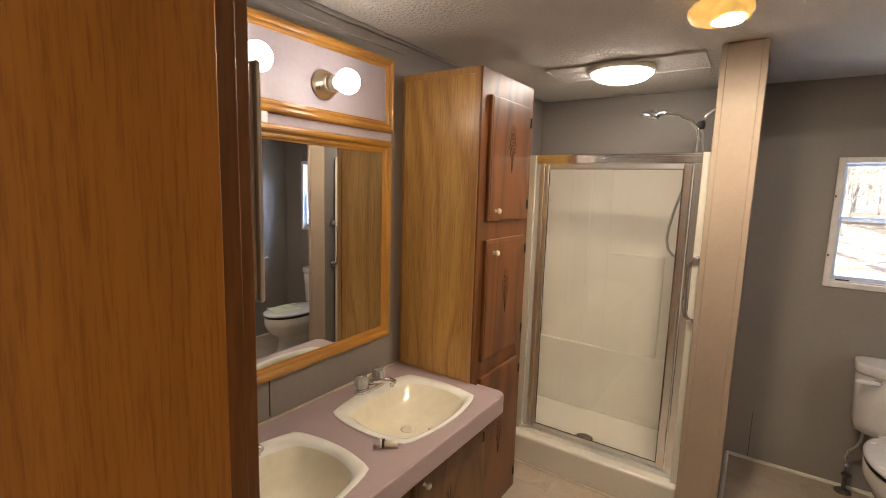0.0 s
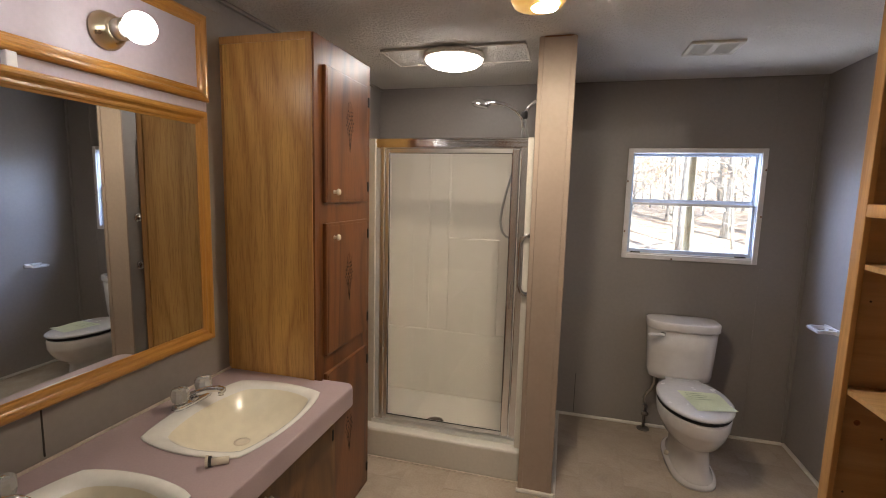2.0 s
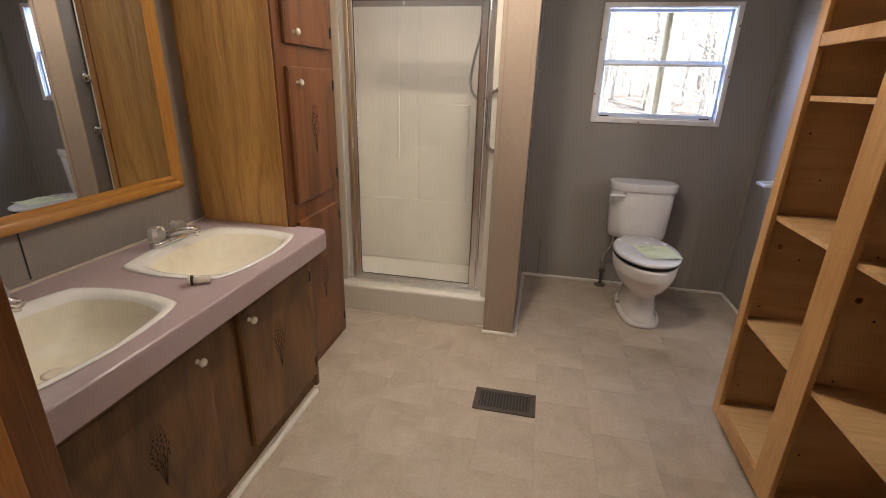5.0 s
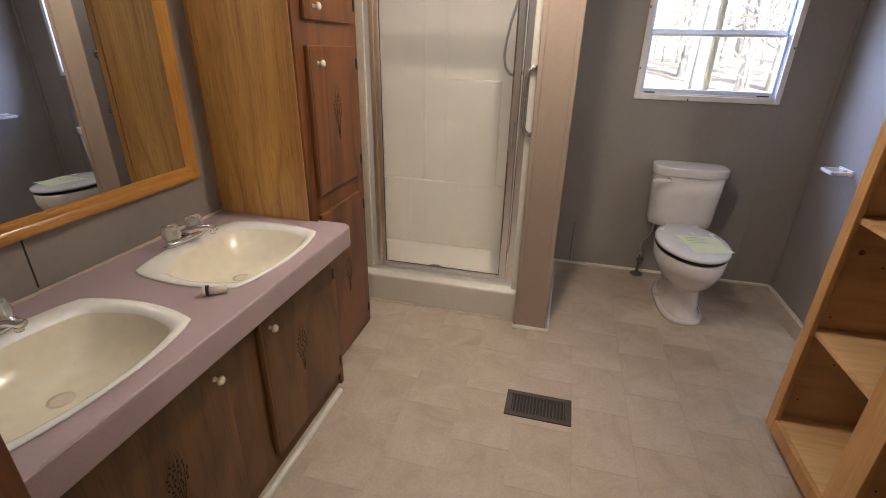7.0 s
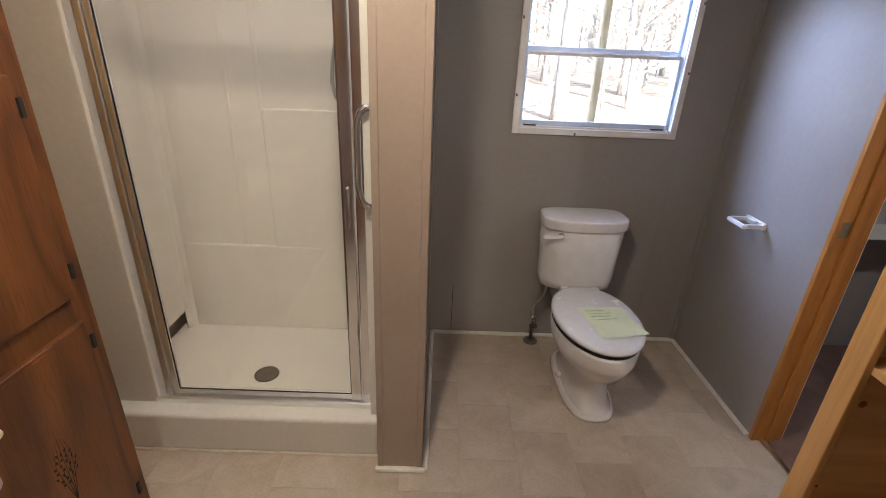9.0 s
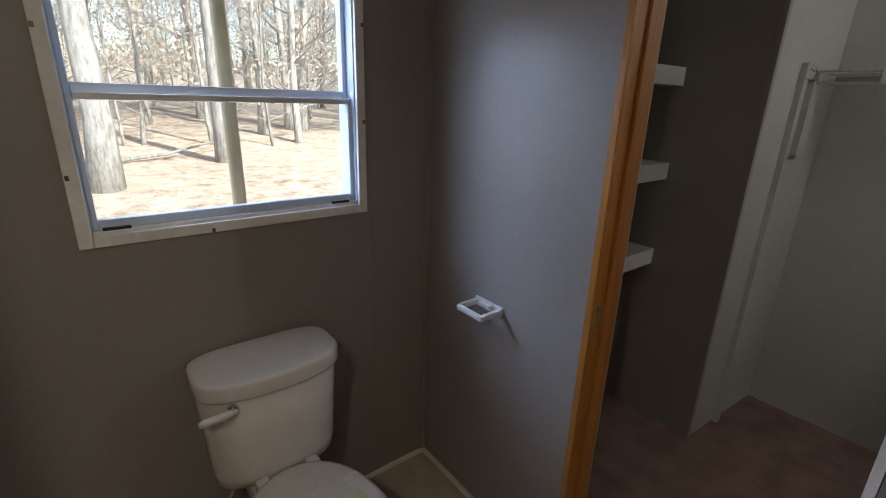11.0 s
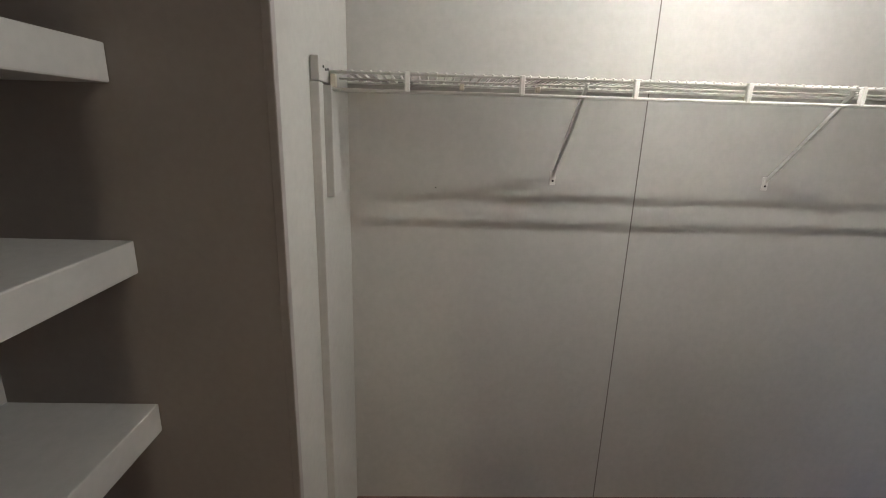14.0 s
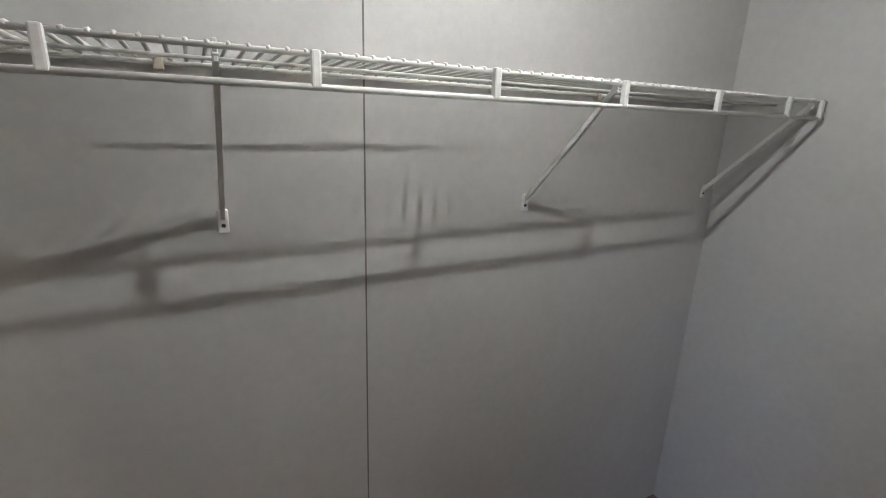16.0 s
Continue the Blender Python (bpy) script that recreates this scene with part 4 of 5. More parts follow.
head = empty("hand_shower", -0.13, 2.88, 2.0, "chrome hand shower on an arm with a hanging hose", "shower head")
part("arm", tube([(-0.119, 2.88, 2.04), (-0.145, 2.88, 2.055), (-0.175, 2.88, 2.05), (-0.205, 2.88, 2.025), (-0.225, 2.88, 1.99)], 0.0095, 10), M_CHROME, head, "", True)
part("bracket", lathe([(0.014, -0.02), (0.020, -0.012), (0.020, 0.016), (0.012, 0.024)], (-0.228, 2.88, 1.975), "z", 16), M_BLACK, head, "dark swivel bracket", True)
part("handle", tube([(-0.232, 2.878, 1.90), (-0.24, 2.875, 1.955), (-0.275, 2.87, 2.00), (-0.33, 2.865, 2.03), (-0.40, 2.86, 2.048), (-0.455, 2.86, 2.045)], [0.009, 0.011, 0.011, 0.0105, 0.011, 0.016], 12), M_CHROME, head, "", True)
face = lathe([(0.018, 0.032), (0.036, 0.020), (0.052, 0.004), (0.054, -0.006), (0.046, -0.012), (0.0, -0.013)], (0, 0, 0), "z", 24, (True, False))
bmesh.ops.transform(face, matrix=pose(-0.488, 2.858, 2.036, 0, 14, 0), verts=face.verts)
part("spray_face", face, M_CHROME, head, "", True)
part("hose", tube([(-0.232, 2.878, 1.905), (-0.240, 2.88, 1.83), (-0.256, 2.88, 1.74), (-0.285, 2.885, 1.64), (-0.318, 2.885, 1.52), (-0.338, 2.885, 1.42), (-0.344, 2.885, 1.35), (-0.332, 2.885, 1.295), (-0.306, 2.885, 1.262), (-0.272, 2.89, 1.25), (-0.240, 2.89, 1.265), (-0.216, 2.89, 1.32), (-0.203, 2.89, 1.45), (-0.200, 2.89, 1.65), (-0.205, 2.885, 1.85), (-0.218, 2.88, 1.93), (-0.226, 2.88, 1.962)], 0.0075, 8), M_HOSE, head, "flexible grey hose", True)

# ---- ceiling fixtures ----
dome = empty("ceiling_dome_light", -0.572, 2.53, ZC, "round opal glass ceiling light, lit, on a white plate", "ceiling light")
part("plate", box(-0.935, 2.405, ZC - 0.010, -0.190, 2.700, ZC - 0.0005, 0.003), M_CEIL, dome, "flat white ceiling plate")
for y in (2.408, 2.697):
    part("plate_trim", box(-0.935, y - 0.006, ZC - 0.014, -0.190, y + 0.006, ZC - 0.009, 0.002), M_TRIMWHITE, dome)
for x in (-0.932, -0.193):
    part("plate_trim", box(x - 0.006, 2.414, ZC - 0.014, x + 0.006, 2.691, ZC - 0.009, 0.002), M_TRIMWHITE, dome)
part("rim", lathe([(0.140, -0.010), (0.160, -0.012), (0.162, -0.030), (0.152, -0.036)], (-0.572, 2.53, ZC), "z", 40), M_TRIMWHITE, dome, "white metal rim", True)
part("shade", lathe([(0.152, -0.030), (0.146, -0.046), (0.122, -0.064), (0.080, -0.077), (0.035, -0.083), (0.0, -0.084)], (-0.572, 2.53, ZC), "z", 40, (False, False)), M_DOME, dome, "glowing opal glass bowl", True)

amber = empty("ceiling_amber_light", -0.092, 1.80, ZC, "small amber textured glass ceiling light, lit", "ceiling light")
part("canopy", lathe([(0.055, 0.0), (0.060, -0.008), (0.050, -0.018), (0.046, -0.024)], (-0.092, 1.80, ZC), "z"), M_BRASS, amber, "brass canopy", True)
part("shade", lathe([(0.048, -0.018), (0.080, -0.026), (0.094, -0.042), (0.095, -0.056), (0.084, -0.074), (0.055, -0.086), (0.0, -0.090)], (-0.092, 1.80, ZC), "z", 32, (True, False)), M_AMBER, amber, "glowing amber textured glass", True)
part("hot_spot", lathe([(0.0, -0.078), (0.030, -0.080), (0.044, -0.0885), (0.020, -0.0925), (0.0, -0.093)], (-0.070, 1.79, ZC), "z", 20, (False, False)), M_FILAMENT, amber, "bright bulb end", True)

FVX, FVY = 0.668, 2.645
fan = empty("ceiling_vent", FVX, FVY, ZC, "ivory plastic bathroom fan grille in the ceiling", "vent")
part("backing", box(FVX - 0.095, FVY - 0.085, ZC - 0.004, FVX + 0.095, FVY + 0.085, ZC - 0.0005), M_GAP, fan)
for x0, y0, x1, y1 in ((-0.114, -0.101, 0.114, -0.079), (-0.114, 0.079, 0.114, 0.101), (-0.114, -0.079, -0.092, 0.079), (0.092, -0.079, 0.114, 0.079), (-0.016, -0.079, 0.016, 0.079)):
    part("border", box(FVX + x0, FVY + y0, ZC - 0.014, FVX + x1, FVY + y1, ZC - 0.0005, 0.003), M_GRILLE, fan)
for k in range(8):
    for x0 in (-0.092, 0.016):
        x = FVX + x0 + 0.0045 + k * 0.0095
        part("slat", box(x, FVY - 0.079, ZC - 0.012, x + 0.0046, FVY + 0.079, ZC - 0.003), M_GRILLE, fan)

# ---- floor register ----
reg = empty("floor_register", 0.054, 1.745, 0, "brown metal floor heating register with slots", "floor vent")
for a in ((-0.083, 1.670, 0.190, 1.692), (-0.083, 1.800, 0.190, 1.822), (-0.083, 1.692, -0.058, 1.800), (0.165, 1.692, 0.190, 1.800)):
    part("border", box(a[0], a[1], 0.0, a[2], a[3], 0.007, 0.002), M_VENT, reg)
part("well", box(-0.060, 1.690, 0.0003, 0.167, 1.802, 0.0015), M_BLACK, reg)
for k in range(16):
    x = -0.054 + k * 0.0140
    part("slat", box(x, 1.690, 0.001, x + 0.0042, 1.802, 0.0045), M_VENT, reg)

# ---- toilet ----
TCX = 0.775
toilet = empty("toilet", TCX, 2.9, 0, "white two-piece toilet with closed lid", "toilet")
rings = [oval(TCX + 0.02, 2.875, 0.0, 0.104, 0.250, 2.8), oval(TCX + 0.02, 2.875, 0.035, 0.100, 0.245, 2.8), oval(TCX + 0.018, 2.88, 0.06, 0.088, 0.225, 2.6), oval(TCX + 0.016, 2.885, 0.17, 0.086, 0.215, 2.5),
         oval(TCX + 0.010, 2.870, 0.205, 0.104, 0.232, 2.3, egg=0.1), oval(TCX + 0.006, 2.835, 0.245, 0.142, 0.262, 2.2, egg=0.12), oval(TCX + 0.004, 2.812, 0.30, 0.168, 0.278, 2.1, egg=0.12), oval(TCX, 2.802, 0.325, 0.174, 0.280, 2.1, egg=0.1), oval(TCX, 2.802, 0.335, 0.177, 0.284, 2.1, egg=0.1), oval(TCX, 2.800, 0.385, 0.180, 0.282, 2.1, egg=0.08), oval(TCX, 2.80, 0.398, 0.174, 0.276, 2.1, egg=0.08)]
part("bowl", loft(rings), M_TOILET, toilet, "", True)
part("rear_deck", box(TCX - 0.10, 3.00, 0.30, TCX + 0.10, 3.24, 0.405, 0.03, seg=4), M_TOILET, toilet, "", True)
part("foot_flange", loft([oval(TCX + 0.02, 2.885, 0.0, 0.122, 0.268, 2.8), oval(TCX + 0.02, 2.885, 0.016, 0.120, 0.266, 2.8), oval(TCX + 0.02, 2.885, 0.03, 0.108, 0.25, 2.8)]), M_TOILET, toilet, "", True)
# black ring fills the lid gap, so its shade is in the colour
part("lid_gap_ring", loft([oval(TCX, 2.795, 0.398, 0.172, 0.262, 2.1, egg=0.08), oval(TCX, 2.795, 0.401, 0.180, 0.270, 2.1, egg=0.08), oval(TCX, 2.795, 0.412, 0.180, 0.270, 2.1, egg=0.08), oval(TCX, 2.795, 0.417, 0.170, 0.26, 2.1, egg=0.08)]), M_BLACK, toilet, "black ring in place of the shaded gap under the lid", True)
part("lid", loft([oval(TCX, 2.79, 0.420, 0.178, 0.270, 2.15, egg=0.08), oval(TCX, 2.79, 0.424, 0.185, 0.277, 2.15, egg=0.08), oval(TCX, 2.79, 0.434, 0.185, 0.277, 2.15, egg=0.08), oval(TCX, 2.79, 0.441, 0.172, 0.262, 2.15, egg=0.08), oval(TCX, 2.79, 0.443, 0.08, 0.13, 2.1)]), M_SEAT, toilet, "white plastic lid", True)
for x in (-0.075, 0.075):
    part("lid_hinge", box(TCX + x - 0.02, 3.04, 0.40, TCX + x + 0.02, 3.075, 0.435, 0.008, seg=3), M_SEAT, toilet)


def tank_ring(z, w, d0, d1):
    pts = []
    for k in range(48):
        t = 2 * math.pi * k / 48
        c, s = math.cos(t), math.sin(t)
        x = w * math.copysign(abs(c) ** 0.50, c)
        y = 0.5 * (d0 + d1) + 0.5 * (d1 - d0) * math.copysign(abs(s) ** 0.50, s)
        if s < 0:
            y -= 0.030 * (1 - (x / w) ** 2) * abs(s) ** 0.50
        pts.append((TCX + x, y, z))
    return pts


part("tank", loft([tank_ring(0.405, 0.165, 3.11, 3.255), tank_ring(0.412, 0.178, 3.10, 3.265), tank_ring(0.45, 0.183, 3.094, 3.270), tank_ring(0.60, 0.190, 3.085, 3.272), tank_ring(0.722, 0.195, 3.080, 3.272)]), M_TOILET, toilet, "", True)
part("tank_lid", loft([tank_ring(0.722, 0.196, 3.079, 3.274), tank_ring(0.724, 0.203, 3.072, 3.280), tank_ring(0.730, 0.205, 3.070, 3.280), tank_ring(0.764, 0.205, 3.070, 3.280), tank_ring(0.771, 0.203, 3.072, 3.279), tank_ring(0.774, 0.198, 3.077, 3.276), tank_ring(0.7745, 0.190, 3.084, 3.270), tank_ring(0.7745, 0.12, 3.12, 3.24)]), M_TOILET, toilet, "", True)
lv = part("flush_lever", tube([(TCX - 0.118, 3.055, 0.700), (TCX - 0.15, 3.050, 0.699), (TCX - 0.20, 3.052, 0.696), (TCX - 0.212, 3.053, 0.695)], [0.008, 0.010, 0.011, 0.006], 10), M_HOLDER, toilet, "white flush lever", True)
part("lever_boss", lathe([(0.013, 0.0), (0.015, -0.012), (0.010, -0.024)], (TCX - 0.125, 3.076, 0.700), "y", 16), M_CHROME, lv, "chrome lever boss", True)
for s in (-1, 1):
    part("bolt_cap", lathe([(0.014, 0.028), (0.014, 0.04), (0.009, 0.05)], (TCX + 0.02 + s * 0.108, 2.90, 0), "z", 14), M_KNOB, toilet, "", True)

VX, VY = 0.609, 3.232
supply = empty("supply_valve", VX, VY, 0, "tarnished water supply valve with a braided hose", "valve")
part("escutcheon", lathe([(0.040, 0.0), (0.039, 0.006), (0.028, 0.013), (0.012, 0.016)], (VX, VY, 0), "z", 24), M_TARNISH, supply, "tarnished floor escutcheon", True)
part("pipe", tube([(VX, VY, 0.0), (VX, VY, 0.105)], 0.0095, 12), M_TARNISH, supply, "", True)
part("valve_body", lathe([(0.012, 0.095), (0.017, 0.102), (0.017, 0.122), (0.013, 0.128), (0.013, 0.150), (0.016, 0.153), (0.016, 0.168), (0.009, 0.174)], (VX, VY, 0), "z", 8), M_CHROME, supply)
part("valve_stem", tube([(VX, VY - 0.008, 0.125), (VX - 0.004, VY - 0.040, 0.125)], 0.008, 10), M_CHROME, supply, "", True)
part("handle", loft([[(VX - 0.004 + k * 0.023 * math.cos(a), y, 0.125 + k * 0.015 * math.sin(a)) for a in [2 * math.pi * j / 18 for j in range(18)]] for y, k in ((VY - 0.038, 0.8), (VY - 0.042, 1.0), (VY - 0.050, 1.0), (VY - 0.054, 0.75))]), M_TARNISH, supply, "oval valve handle", True)
part("hose", tube([(VX, VY, 0.168), (VX - 0.010, VY - 0.002, 0.205), (VX - 0.004, VY - 0.012, 0.245), (VX + 0.022, VY - 0.030, 0.290), (VX + 0.034, VY - 0.040, 0.330), (VX + 0.036, VY - 0.045, 0.375), (VX + 0.040, VY - 0.046, 0.41)], 0.0068, 10), M_NICKEL, supply, "braided steel hose", True)
part("hose_nut", lathe([(0.012, 0.385), (0.017, 0.389), (0.017, 0.406), (0.013, 0.410)], (VX + 0.040, VY - 0.046, 0), "z", 6), M_HOLDER, supply, "white plastic nut")

# note on the lid
note = empty("paper_note", 0.82, 2.74, 0.445, "pale yellow sheet of note paper lying on the lid", "paper")
P = [Vector((0.700, 2.845, 0)), Vector((0.905, 2.865, 0)), Vector((0.945, 2.640, 0)), Vector((0.748, 2.600, 0))]
bm = bmesh.new()
grid = []
for i in range(9):
    row = []
    for j in range(9):
        p = P[0].lerp(P[1], j / 8).lerp(P[3].lerp(P[2], j / 8), i / 8)
        h = 0.4455 + 0.004 * math.sin(i * 0.9) * (j / 8) ** 2 + 0.003 * (i / 8) * (j / 8)
        row.append(bm.verts.new((p.x, p.y, h)))
    grid.append(row)
for i in range(8):
    for j in range(8):
        bm.faces.new((grid[i][j], grid[i + 1][j], grid[i + 1][j + 1], grid[i][j + 1]))
sheet = part("sheet", bm, M_PAPER, note)
for k in range(4):
    a = P[0].lerp(P[3], 0.14 + 0.1 * k)
    c = P[1].lerp(P[2], 0.14 + 0.1 * k)
    p, q = a.lerp(c, 0.12), a.lerp(c, 0.55 + 0.1 * (k % 2))
    part("ink_line", tube([(p.x, p.y, 0.4478), (q.x, q.y, 0.4490)], 0.0009, 4), M_INK, note)

# paper holder
holder = empty("paper_holder", XR, 2.96, 0.84, "white plastic paper holder on the wall", "paper holder")
HX = XR - 0.098
bm = loft([[(HX + 0.004, 2.866, z), (HX, 2.874, z), (HX, 2.982, z), (HX + 0.004, 2.990, z), (HX + 0.018, 2.990, z), (HX + 0.018, 2.866, z)] for z in (0.836, 0.852)])
bmesh.ops.bevel(bm, geom=bm.edges[:], offset=0.003, segments=2, affect='EDGES')
part("front_bar", bm, M_HOLDER, holder)
for y0, y1 in ((2.866, 2.881), (2.975, 2.990)):
    part("arm", box(HX + 0.016, y0, 0.837, XR - 0.001, y1, 0.855, 0.003, seg=2), M_HOLDER, holder)
part("back_plate", box(XR - 0.013, 2.864, 0.832, XR, 2.992, 0.862, 0.004, seg=3), M_HOLDER, holder)
part("spring_tab", box(XR - 0.030, 2.905, 0.850, XR - 0.012, 2.955, 0.860, 0.003), M_HOLDER, holder)

# ---- built-in bookcase ----
BX, BB = 0.934, XR - 0.004
case = empty("bookcase", 1.2, 1.2, 0, "tall unpainted fir built-in bookcase with empty shelves", "bookcase")
for y, w in ((1.840, 0.026), (1.403, 0.055), (0.925, 0.050), (0.500, 0.030)):
    part("stile", box(BX, y - w, 0.045, BX + 0.018, y + w, ZC - 0.002, 0.003), M_PINEV, case, "fir face stile")
part("plinth", box(BX + 0.06, 0.50, 0.0, BB, 1.835, 0.045), M_PLY, case, "recessed plinth")
part("side_panel", box(BX + 0.018, 1.851, 0.045, BB, 1.865, ZC - 0.002), M_PLY, case)
for y in (1.392, 0.920):
    part("divider", box(BX + 0.018, y - 0.007, 0.045, BB, y + 0.007, ZC - 0.002), M_PLY, case)
part("side_panel", box(BX + 0.018, 0.470, 0.045, BB, 0.484, ZC - 0.002), M_PLY, case)
part("back_panel", box(BB - 0.006, 0.484, 0.045, BB, 1.851, ZC - 0.002), M_PLY, case)
part("base_rail", box(BX + 0.001, 0.53, 0.045, BX + 0.018, 1.814, 0.104, 0.003), M_PINEV, case)
for y0, y1 in ((1.458, 1.814), (0.975, 1.348), (0.530, 0.875)):
    part("cross_rail", box(BX + 0.001, y0, 1.478, BX + 0.018, y1, 1.518, 0.002), M_PINEV, case)
    part("cross_floor", box(BX + 0.0185, y0 - 0.03, 1.495, BB - 0.007, y1 + 0.03, 1.510), M_PLY, case)
BAYS = [(1.3995, 1.8505, (0.088, 0.490, 0.906, 1.314)), (0.9275, 1.3845, (0.088, 0.500, 0.904, 1.28)), (0.4845, 0.9125, (0.088, 0.50, 0.904, 1.28))]
for y0, y1, zs in BAYS:
    for z in zs:
        part("shelf", box(BX + 0.0185, y0, z, BB - 0.007, y1, z + 0.017, 0.001), M_PINE, case)
    for z in zs[1:]:
        part("shelf_cleat", box(BX + 0.03, y1 - 0.012, z - 0.014, BX + 0.06, y1 - 0.0005, z - 0.001, 0.002), M_PLY, case)
rng = random.Random(4)
for y in (1.8508, 1.3848):
    for k in range(7):
        part("screw_hole", lathe([(0.0038, 0.0), (0.0030, -0.0012)], (BX + 0.07 + 0.06 * (k % 2) + rng.uniform(-0.01, 0.02), y, 0.22 + 0.17 * k + rng.uniform(-0.04, 0.04)), "y", 8), M_GAP, case)
    part("knot", lathe([(0.010, 0.0), (0.006, -0.0012)], (BX + 0.075, y, 0.80), "y", 10), M_JAMBDARK, case, "dark knot in the plywood")

# ---- closet ----
for k, z in enumerate((1.573, 1.182, 0.785)):
    s = empty("closet_shelf", 2.02, 3.10, z, "painted grey-white board shelf in the closet niche", "shelf", "shelves of the closet niche")
    part("board", box(CX + 0.002, 2.927, z + 0.004, NX - 0.013, YN - 0.002, z + 0.078, 0.004), M_CLOSET, s)

shelf = empty("wire_shelf", 2.97, 1.4, 1.60, "white vinyl-coated wire closet shelf with hanging rail", "shelf")
WZ, WXF, WXB = 1.645, 2.832, 3.102
part("front_wire", tube([(WXF, CYS + 0.004, WZ), (WXF, CYN - 0.004, WZ)], 0.0042, 8), M_WIRE, shelf, "", True)
part("mid_wire", tube([(2.965, CYS + 0.004, WZ - 0.005), (2.965, CYN - 0.004, WZ - 0.005)], 0.0032, 8), M_WIRE, shelf, "", True)
part("back_wire", tube([(WXB, CYS + 0.004, WZ - 0.005), (WXB, CYN - 0.004, WZ - 0.005)], 0.0040, 8), M_WIRE, shelf, "", True)
part("hang_rail", tube([(WXF - 0.006, CYS + 0.02, WZ - 0.045), (WXF - 0.006, CYN - 0.01, WZ - 0.045)], 0.0048, 10), M_WIRE, shelf, "", True)
wire_mesh = None
n = 90
for k in range(n):
    y = CYS + 0.018 + k * (CYN - CYS - 0.03) / n
    if wire_mesh is None:
        w = part("deck_wire", tube([(WXF - 0.004, y, WZ + 0.003), (WXF + 0.004, y, WZ + 0.0045), (2.965, y, WZ + 0.001), (WXB + 0.004, y, WZ + 0.001)], 0.0034, 6), M_WIRE, shelf, "", True)
        wire_mesh, y_first = w.data, y
    else:
        w = new("deck_wire", wire_mesh)
        w.parent = shelf
        w.location = (0, y - y_first, 0)
for y in (2.364, 2.054, 1.742, 1.428, 1.107, 0.79, 0.48, 0.31):
    c = part("rail_clip", box(WXF - 0.013, y - 0.007, WZ - 0.046, WXF - 0.001, y + 0.007, WZ + 0.006, 0.003), M_WIRE, shelf, "white plastic rail clip")
for y in (2.2, 1.95, 1.25, 0.9):
    part("back_clip", box(WXB - 0.006, y - 0.008, WZ - 0.018, CXE - 0.001, y + 0.008, WZ + 0.006, 0.003), M_GRILLE, shelf)
for y in (1.872, 1.118, 0.335):
    br = part("brace", box(WXF + 0.002, y - 0.003, WZ - 0.020, WXF + 0.016, y + 0.003, WZ + 0.010, 0.001), M_WIRE, shelf, "white steel support brace")
    a, c = Vector((WXF + 0.004, y, WZ - 0.006)), Vector((CXE - 0.006, y, 1.356))
    d = (c - a).normalized()
    nrm = Vector((-d.z, 0, d.x))
    bm = bmesh.new()
    loft([[a + nrm * u + Vector((0, v, 0)) for u, v in ((-0.006, -0.004), (0.006, -0.004), (0.006, 0.004), (-0.006, 0.004))], [c + nrm * u + Vector((0, v, 0)) for u, v in ((-0.006, -0.004), (0.006, -0.004), (0.006, 0.004), (-0.006, 0.004))]], bm=bm)
    part("strut", bm, M_WIRE, br)
    part("wall_foot", box(CXE - 0.007, y - 0.010, 1.325, CXE - 0.001, y + 0.010, 1.372, 0.002), M_WIRE, br)
    part("screw", lathe([(0.0045, 0.0), (0.003, -0.003)], (CXE - 0.0065, y, 1.34), "x", 10), M_BLACK, br)
cleat = empty("wall_cleat", 2.8, CYN, 1.3, "painted wooden cleat boards holding the shelf end", "cleat")
part("upright", box(2.808, on_skew(2.86) - 0.026, 1.312, 2.905, on_skew(2.86) + 0.002, 1.610, 0.003), M_CLOSET, cleat)
part("cap_board", box(2.718, on_skew(2.74) - 0.023, 1.614, 2.935, on_skew(2.8) + 0.002, 1.672, 0.003), M_CLOSET, cleat)
for x, z in ((2.765, 1.650), (2.795, 1.646), (2.820, 1.649)):
    part("screw", lathe([(0.0042, -0.022), (0.003, -0.0255)], (x, on_skew(2.74), z), "y", 10), M_BLACK, cleat)
part("end_bracket", box(2.822, on_skew(2.86) - 0.034, 1.606, 2.850, on_skew(2.86) - 0.020, 1.640, 0.003), M_GRILLE, cleat, "grey plastic end bracket")
nail = part("wall_nail", tube([(CXE - 0.006, 2.277, 1.306), (CXE + 0.002, 2.277, 1.306)], 0.0025, 6), M_BLACK, None, "small black nail stuck in the closet wall", category="nail")

# ---- outdoors ----
def height(x, y):
    d = max(0.0, y - 5.0)
    return -0.85 + 0.055 * d + 0.0006 * d * d * (d < 60) + 2.2 * (d >= 60) + 0.25 * noise.noise(Vector((x * 0.13, y * 0.13, 0))) + 0.012 * x


bm = bmesh.new()
xs = [-1500, -400, -150] + [-70 + 4 * k for k in range(36)] + [150, 400, 1500]
ys = [-1500, -300, -60, -8] + [3.3 + 2.5 * k for k in range(26)] + [90, 150, 400, 1500]
g = [[bm.verts.new((x, y, height(x, y) if y > 3.2 and abs(x) < 100 and y < 100 else (-0.85 if y < 3.3 else height(max(-70, min(70, x)), min(y, 70))))) for x in xs] for y in ys]
for i in range(len(ys) - 1):
    for j in range(len(xs) - 1):
        bm.faces.new((g[i][j], g[i][j + 1], g[i + 1][j + 1], g[i + 1][j]))
setting("ground", bm, M_LITTER, "leaf-covered slope under bare oak woods")

pole = empty("timber_pole", 0.83, 3.47, -0.85, "weathered greenish timber pole just outside the window", "pole")
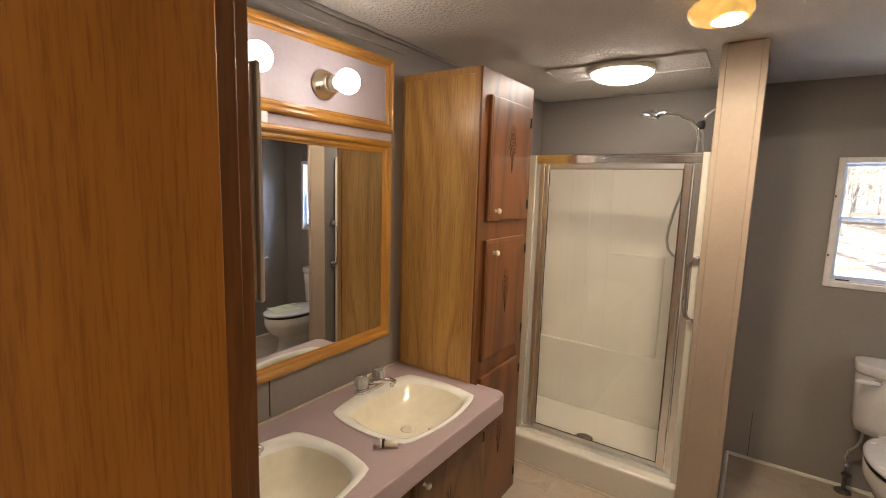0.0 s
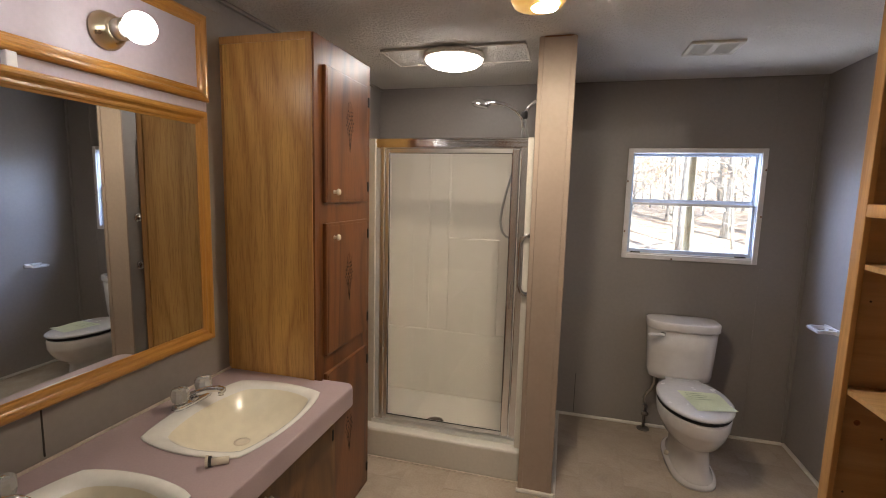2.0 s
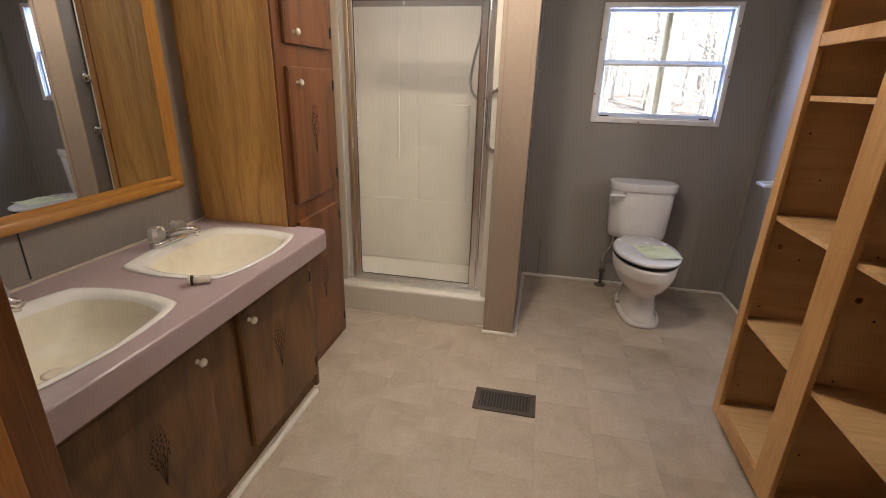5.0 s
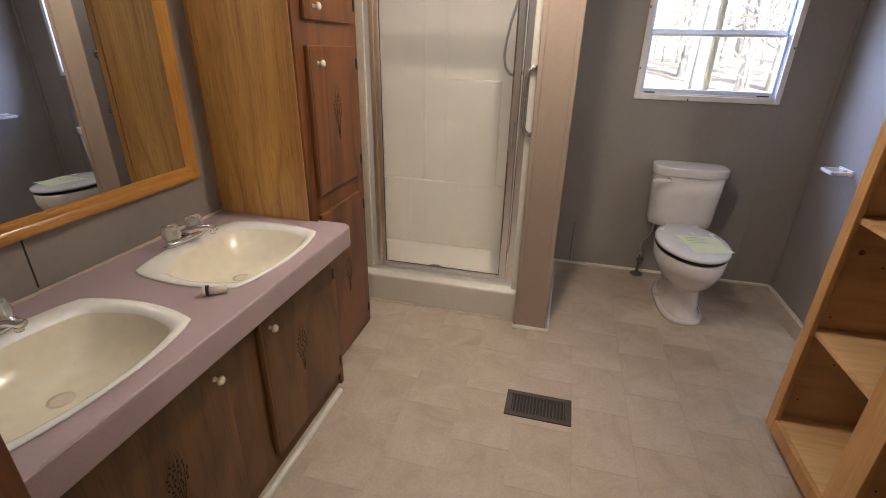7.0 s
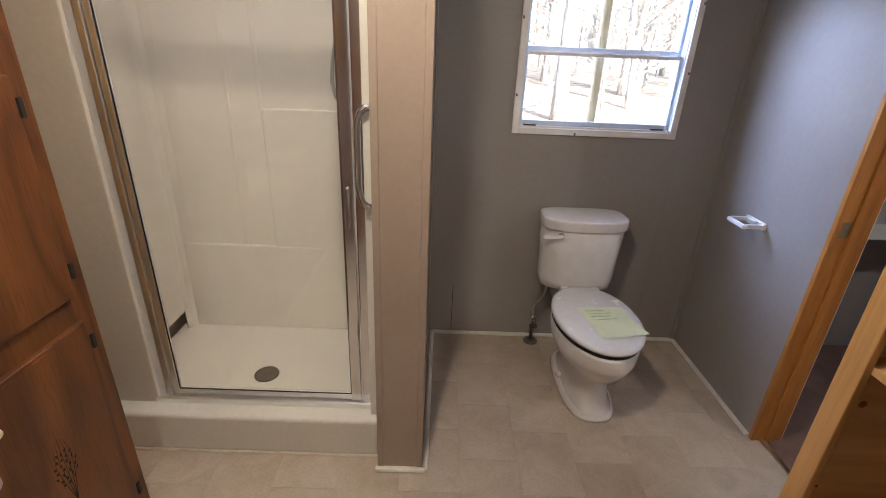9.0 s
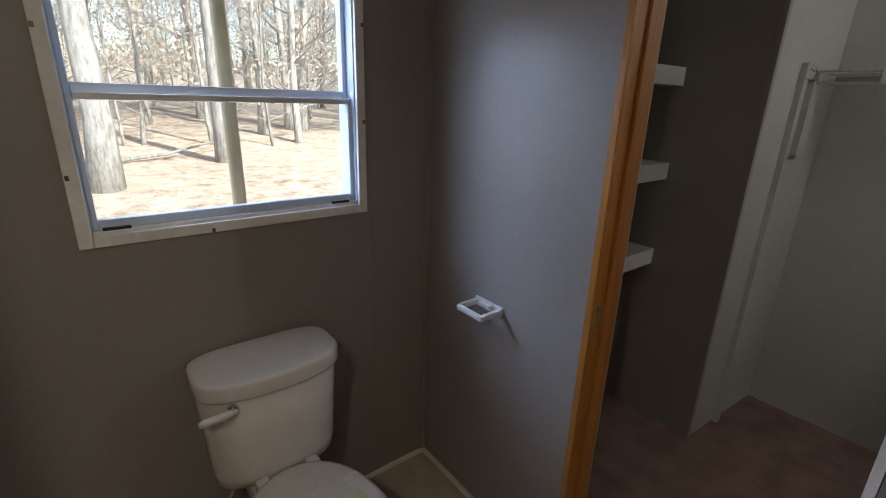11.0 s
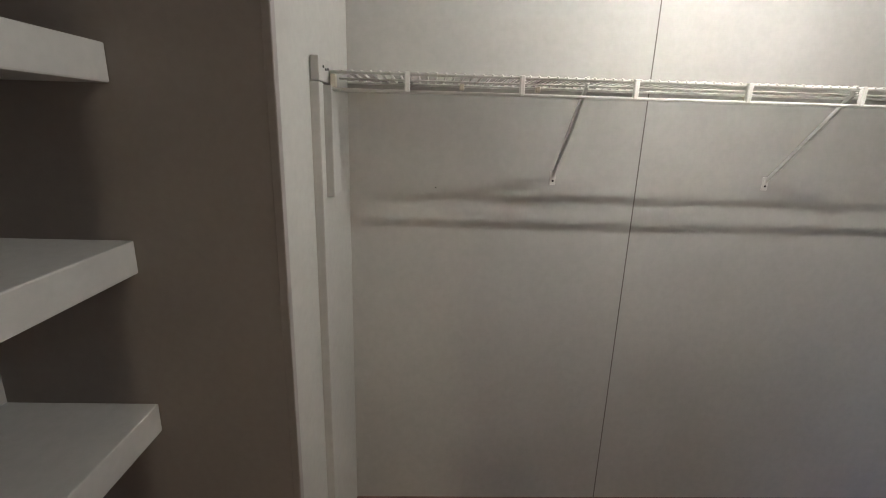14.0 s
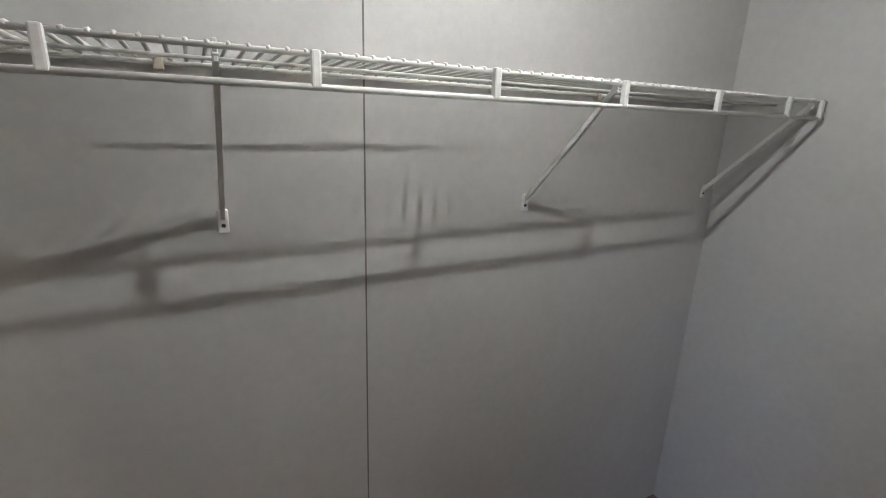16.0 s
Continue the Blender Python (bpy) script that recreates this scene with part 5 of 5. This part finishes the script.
part("shaft", tube([(0.828, 3.47, -0.9), (0.826, 3.47, 0.5), (0.820, 3.47, 1.5), (0.814, 3.47, 2.6)], 0.0215, 10), M_POLE, pole, "", True)


def bare_tree(seed, tall_m, r0, low=1):
    rg = random.Random(seed)
    t = empty("tree", 0, 0, 0, "bare grey oak tree with a few dry leaves", "tree", "bare woodland trees")
    bm = bmesh.new()
    lean = Vector((rg.uniform(-0.05, 0.05), rg.uniform(-0.05, 0.05), 1))
    pts = [Vector((0, 0, -0.3))]
    for k in range(1, 9):
        pts.append(pts[-1] + lean * (tall_m / 8) + Vector((rg.uniform(-0.1, 0.1), rg.uniform(-0.1, 0.1), 0)) * (tall_m / 10))
    tube(pts, [r0 * 1.25] + [r0 * (1 - 0.115 * k) for k in range(1, 9)], 9, bm)
    part("trunk", bm, M_BARK, t, "", True)
    bm = bmesh.new()
    tips = []

    def limb(p, d, length, r, depth):
        q = [p]
        for k in range(4):
            d = (d + Vector((rg.uniform(-0.25, 0.25), rg.uniform(-0.25, 0.25), rg.uniform(-0.05, 0.25)))).normalized()
            q.append(q[-1] + d * length / 4)
        tube(q, [r * (1 - 0.2 * k) for k in range(5)], 5, bm)
        tips.append(q[-1])
        if depth:
            for k in (2, 3, 4):
                for _ in range(2):
                    limb(q[k], (d + Vector((rg.uniform(-1, 1), rg.uniform(-1, 1), rg.uniform(-0.3, 0.6)))).normalized(), length * 0.55, r * 0.45, depth - 1)

    for k in range(low, 9):
        for _ in range(3):
            a = rg.uniform(0, 2 * math.pi)
            limb(pts[k], Vector((math.cos(a), math.sin(a), rg.uniform(0.1, 0.8))).normalized(), tall_m * rg.uniform(0.16, 0.28), r0 * 0.27 * (1 - 0.08 * k), 1)
    part("branches", bm, M_BARK, t)
    bm = bmesh.new()
    for p in tips:
        for _ in range(4):
            c = p + Vector((rg.uniform(-0.3, 0.3), rg.uniform(-0.3, 0.3), rg.uniform(-0.3, 0.3)))
            u = Vector((rg.uniform(-1, 1), rg.uniform(-1, 1), rg.uniform(-1, 1))).normalized() * 0.06
            w = u.orthogonal().normalized() * 0.035
            bm.faces.new([bm.verts.new(q) for q in (c - u, c + w, c + u, c - w)])
    part("crown", bm, M_LEAF, t, "sparse dry brown leaves")
    return t


oaks = [bare_tree(61, 12.0, 0.26, 3), bare_tree(73, 12.5, 0.22, 3)]
for t, (x, y) in zip(oaks, ((0.72, 12.4), (3.35, 14.6))):
    t.location = (x, y, height(x, y))
kinds = [bare_tree(11, 11.0, 0.13), bare_tree(23, 9.0, 0.07), bare_tree(37, 13.0, 0.16), bare_tree(51, 8.5, 0.045)]
for t, (x, y) in zip(kinds, ((-3.4, 19.0), (1.9, 17.8), (6.9, 19.5), (5.2, 16.5))):
    t.location = (x, y, height(x, y))
rg = random.Random(8)
for k in range(330):
    y = 15 + 50 * rg.random() ** 1.2
    x = rg.uniform(-0.75, 1.05) * y
    copy_thing(kinds[k % 4], pose(x, y, height(x, y) - 0.1, 0, 0, rg.uniform(0, 360)))
for k in range(3):
    x0, y0 = (2.2, 11.2, -3.0)[k], (15.6, 17.0, 20.0)[k]
    log = empty("fallen_log", x0, y0, height(x0, y0), "fallen grey branch lying in the leaves", "log", "fallen logs")
    part("log_trunk", tube([(x0 - 1.4, y0 - 0.5, height(x0, y0) + 0.05), (x0, y0, height(x0, y0) + 0.14), (x0 + 1.3, y0 + 0.7, height(x0, y0) + 0.35)], [0.05, 0.04, 0.02], 8), M_BARK, log, "", True)

# ---- floor tiles ----
TWX, TWY, X0, Y0 = 0.2286, 0.3048, TILE_X, TILE_Y
tile_mesh = {}
for i in range(-8, 9):
    for j in range(-2, 16):
        xa, xb = max(X0 + i * TWX, WL + 0.002), min(X0 + (i + 1) * TWX, XR + 0.04)
        off_y = 0.5 * TWY * (i % 2)
        ya, yb = max(Y0 + j * TWY + off_y, -0.25), min(Y0 + (j + 1) * TWY + off_y, YN - 0.002)
        if xb - xa < 0.02 or yb - ya < 0.02:
            continue
        key = (round(xb - xa, 3), round(yb - ya, 3))
        if key not in tile_mesh:
            w, h = key[0] / 2 - 0.0004, key[1] / 2 - 0.0004
            t = part("tile", loft([[(-w, -h, -0.004), (w, -h, -0.004), (w, h, -0.004), (-w, h, -0.004)], [(-w, -h, -0.0004), (w, -h, -0.0004), (w, h, -0.0004), (-w, h, -0.0004)], [(-w + 0.0008, -h + 0.0005, 0), (w - 0.0008, -h + 0.0005, 0), (w - 0.0005, h - 0.0005, 0), (-w + 0.0005, h - 0.0005, 0)]], (False, True)), M_VINYL, subfloor)
            tile_mesh[key] = t.data
        else:
            t = new("tile", tile_mesh[key])
            t.parent = subfloor
        t.location = ((xa + xb) / 2, (ya + yb) / 2, 0)
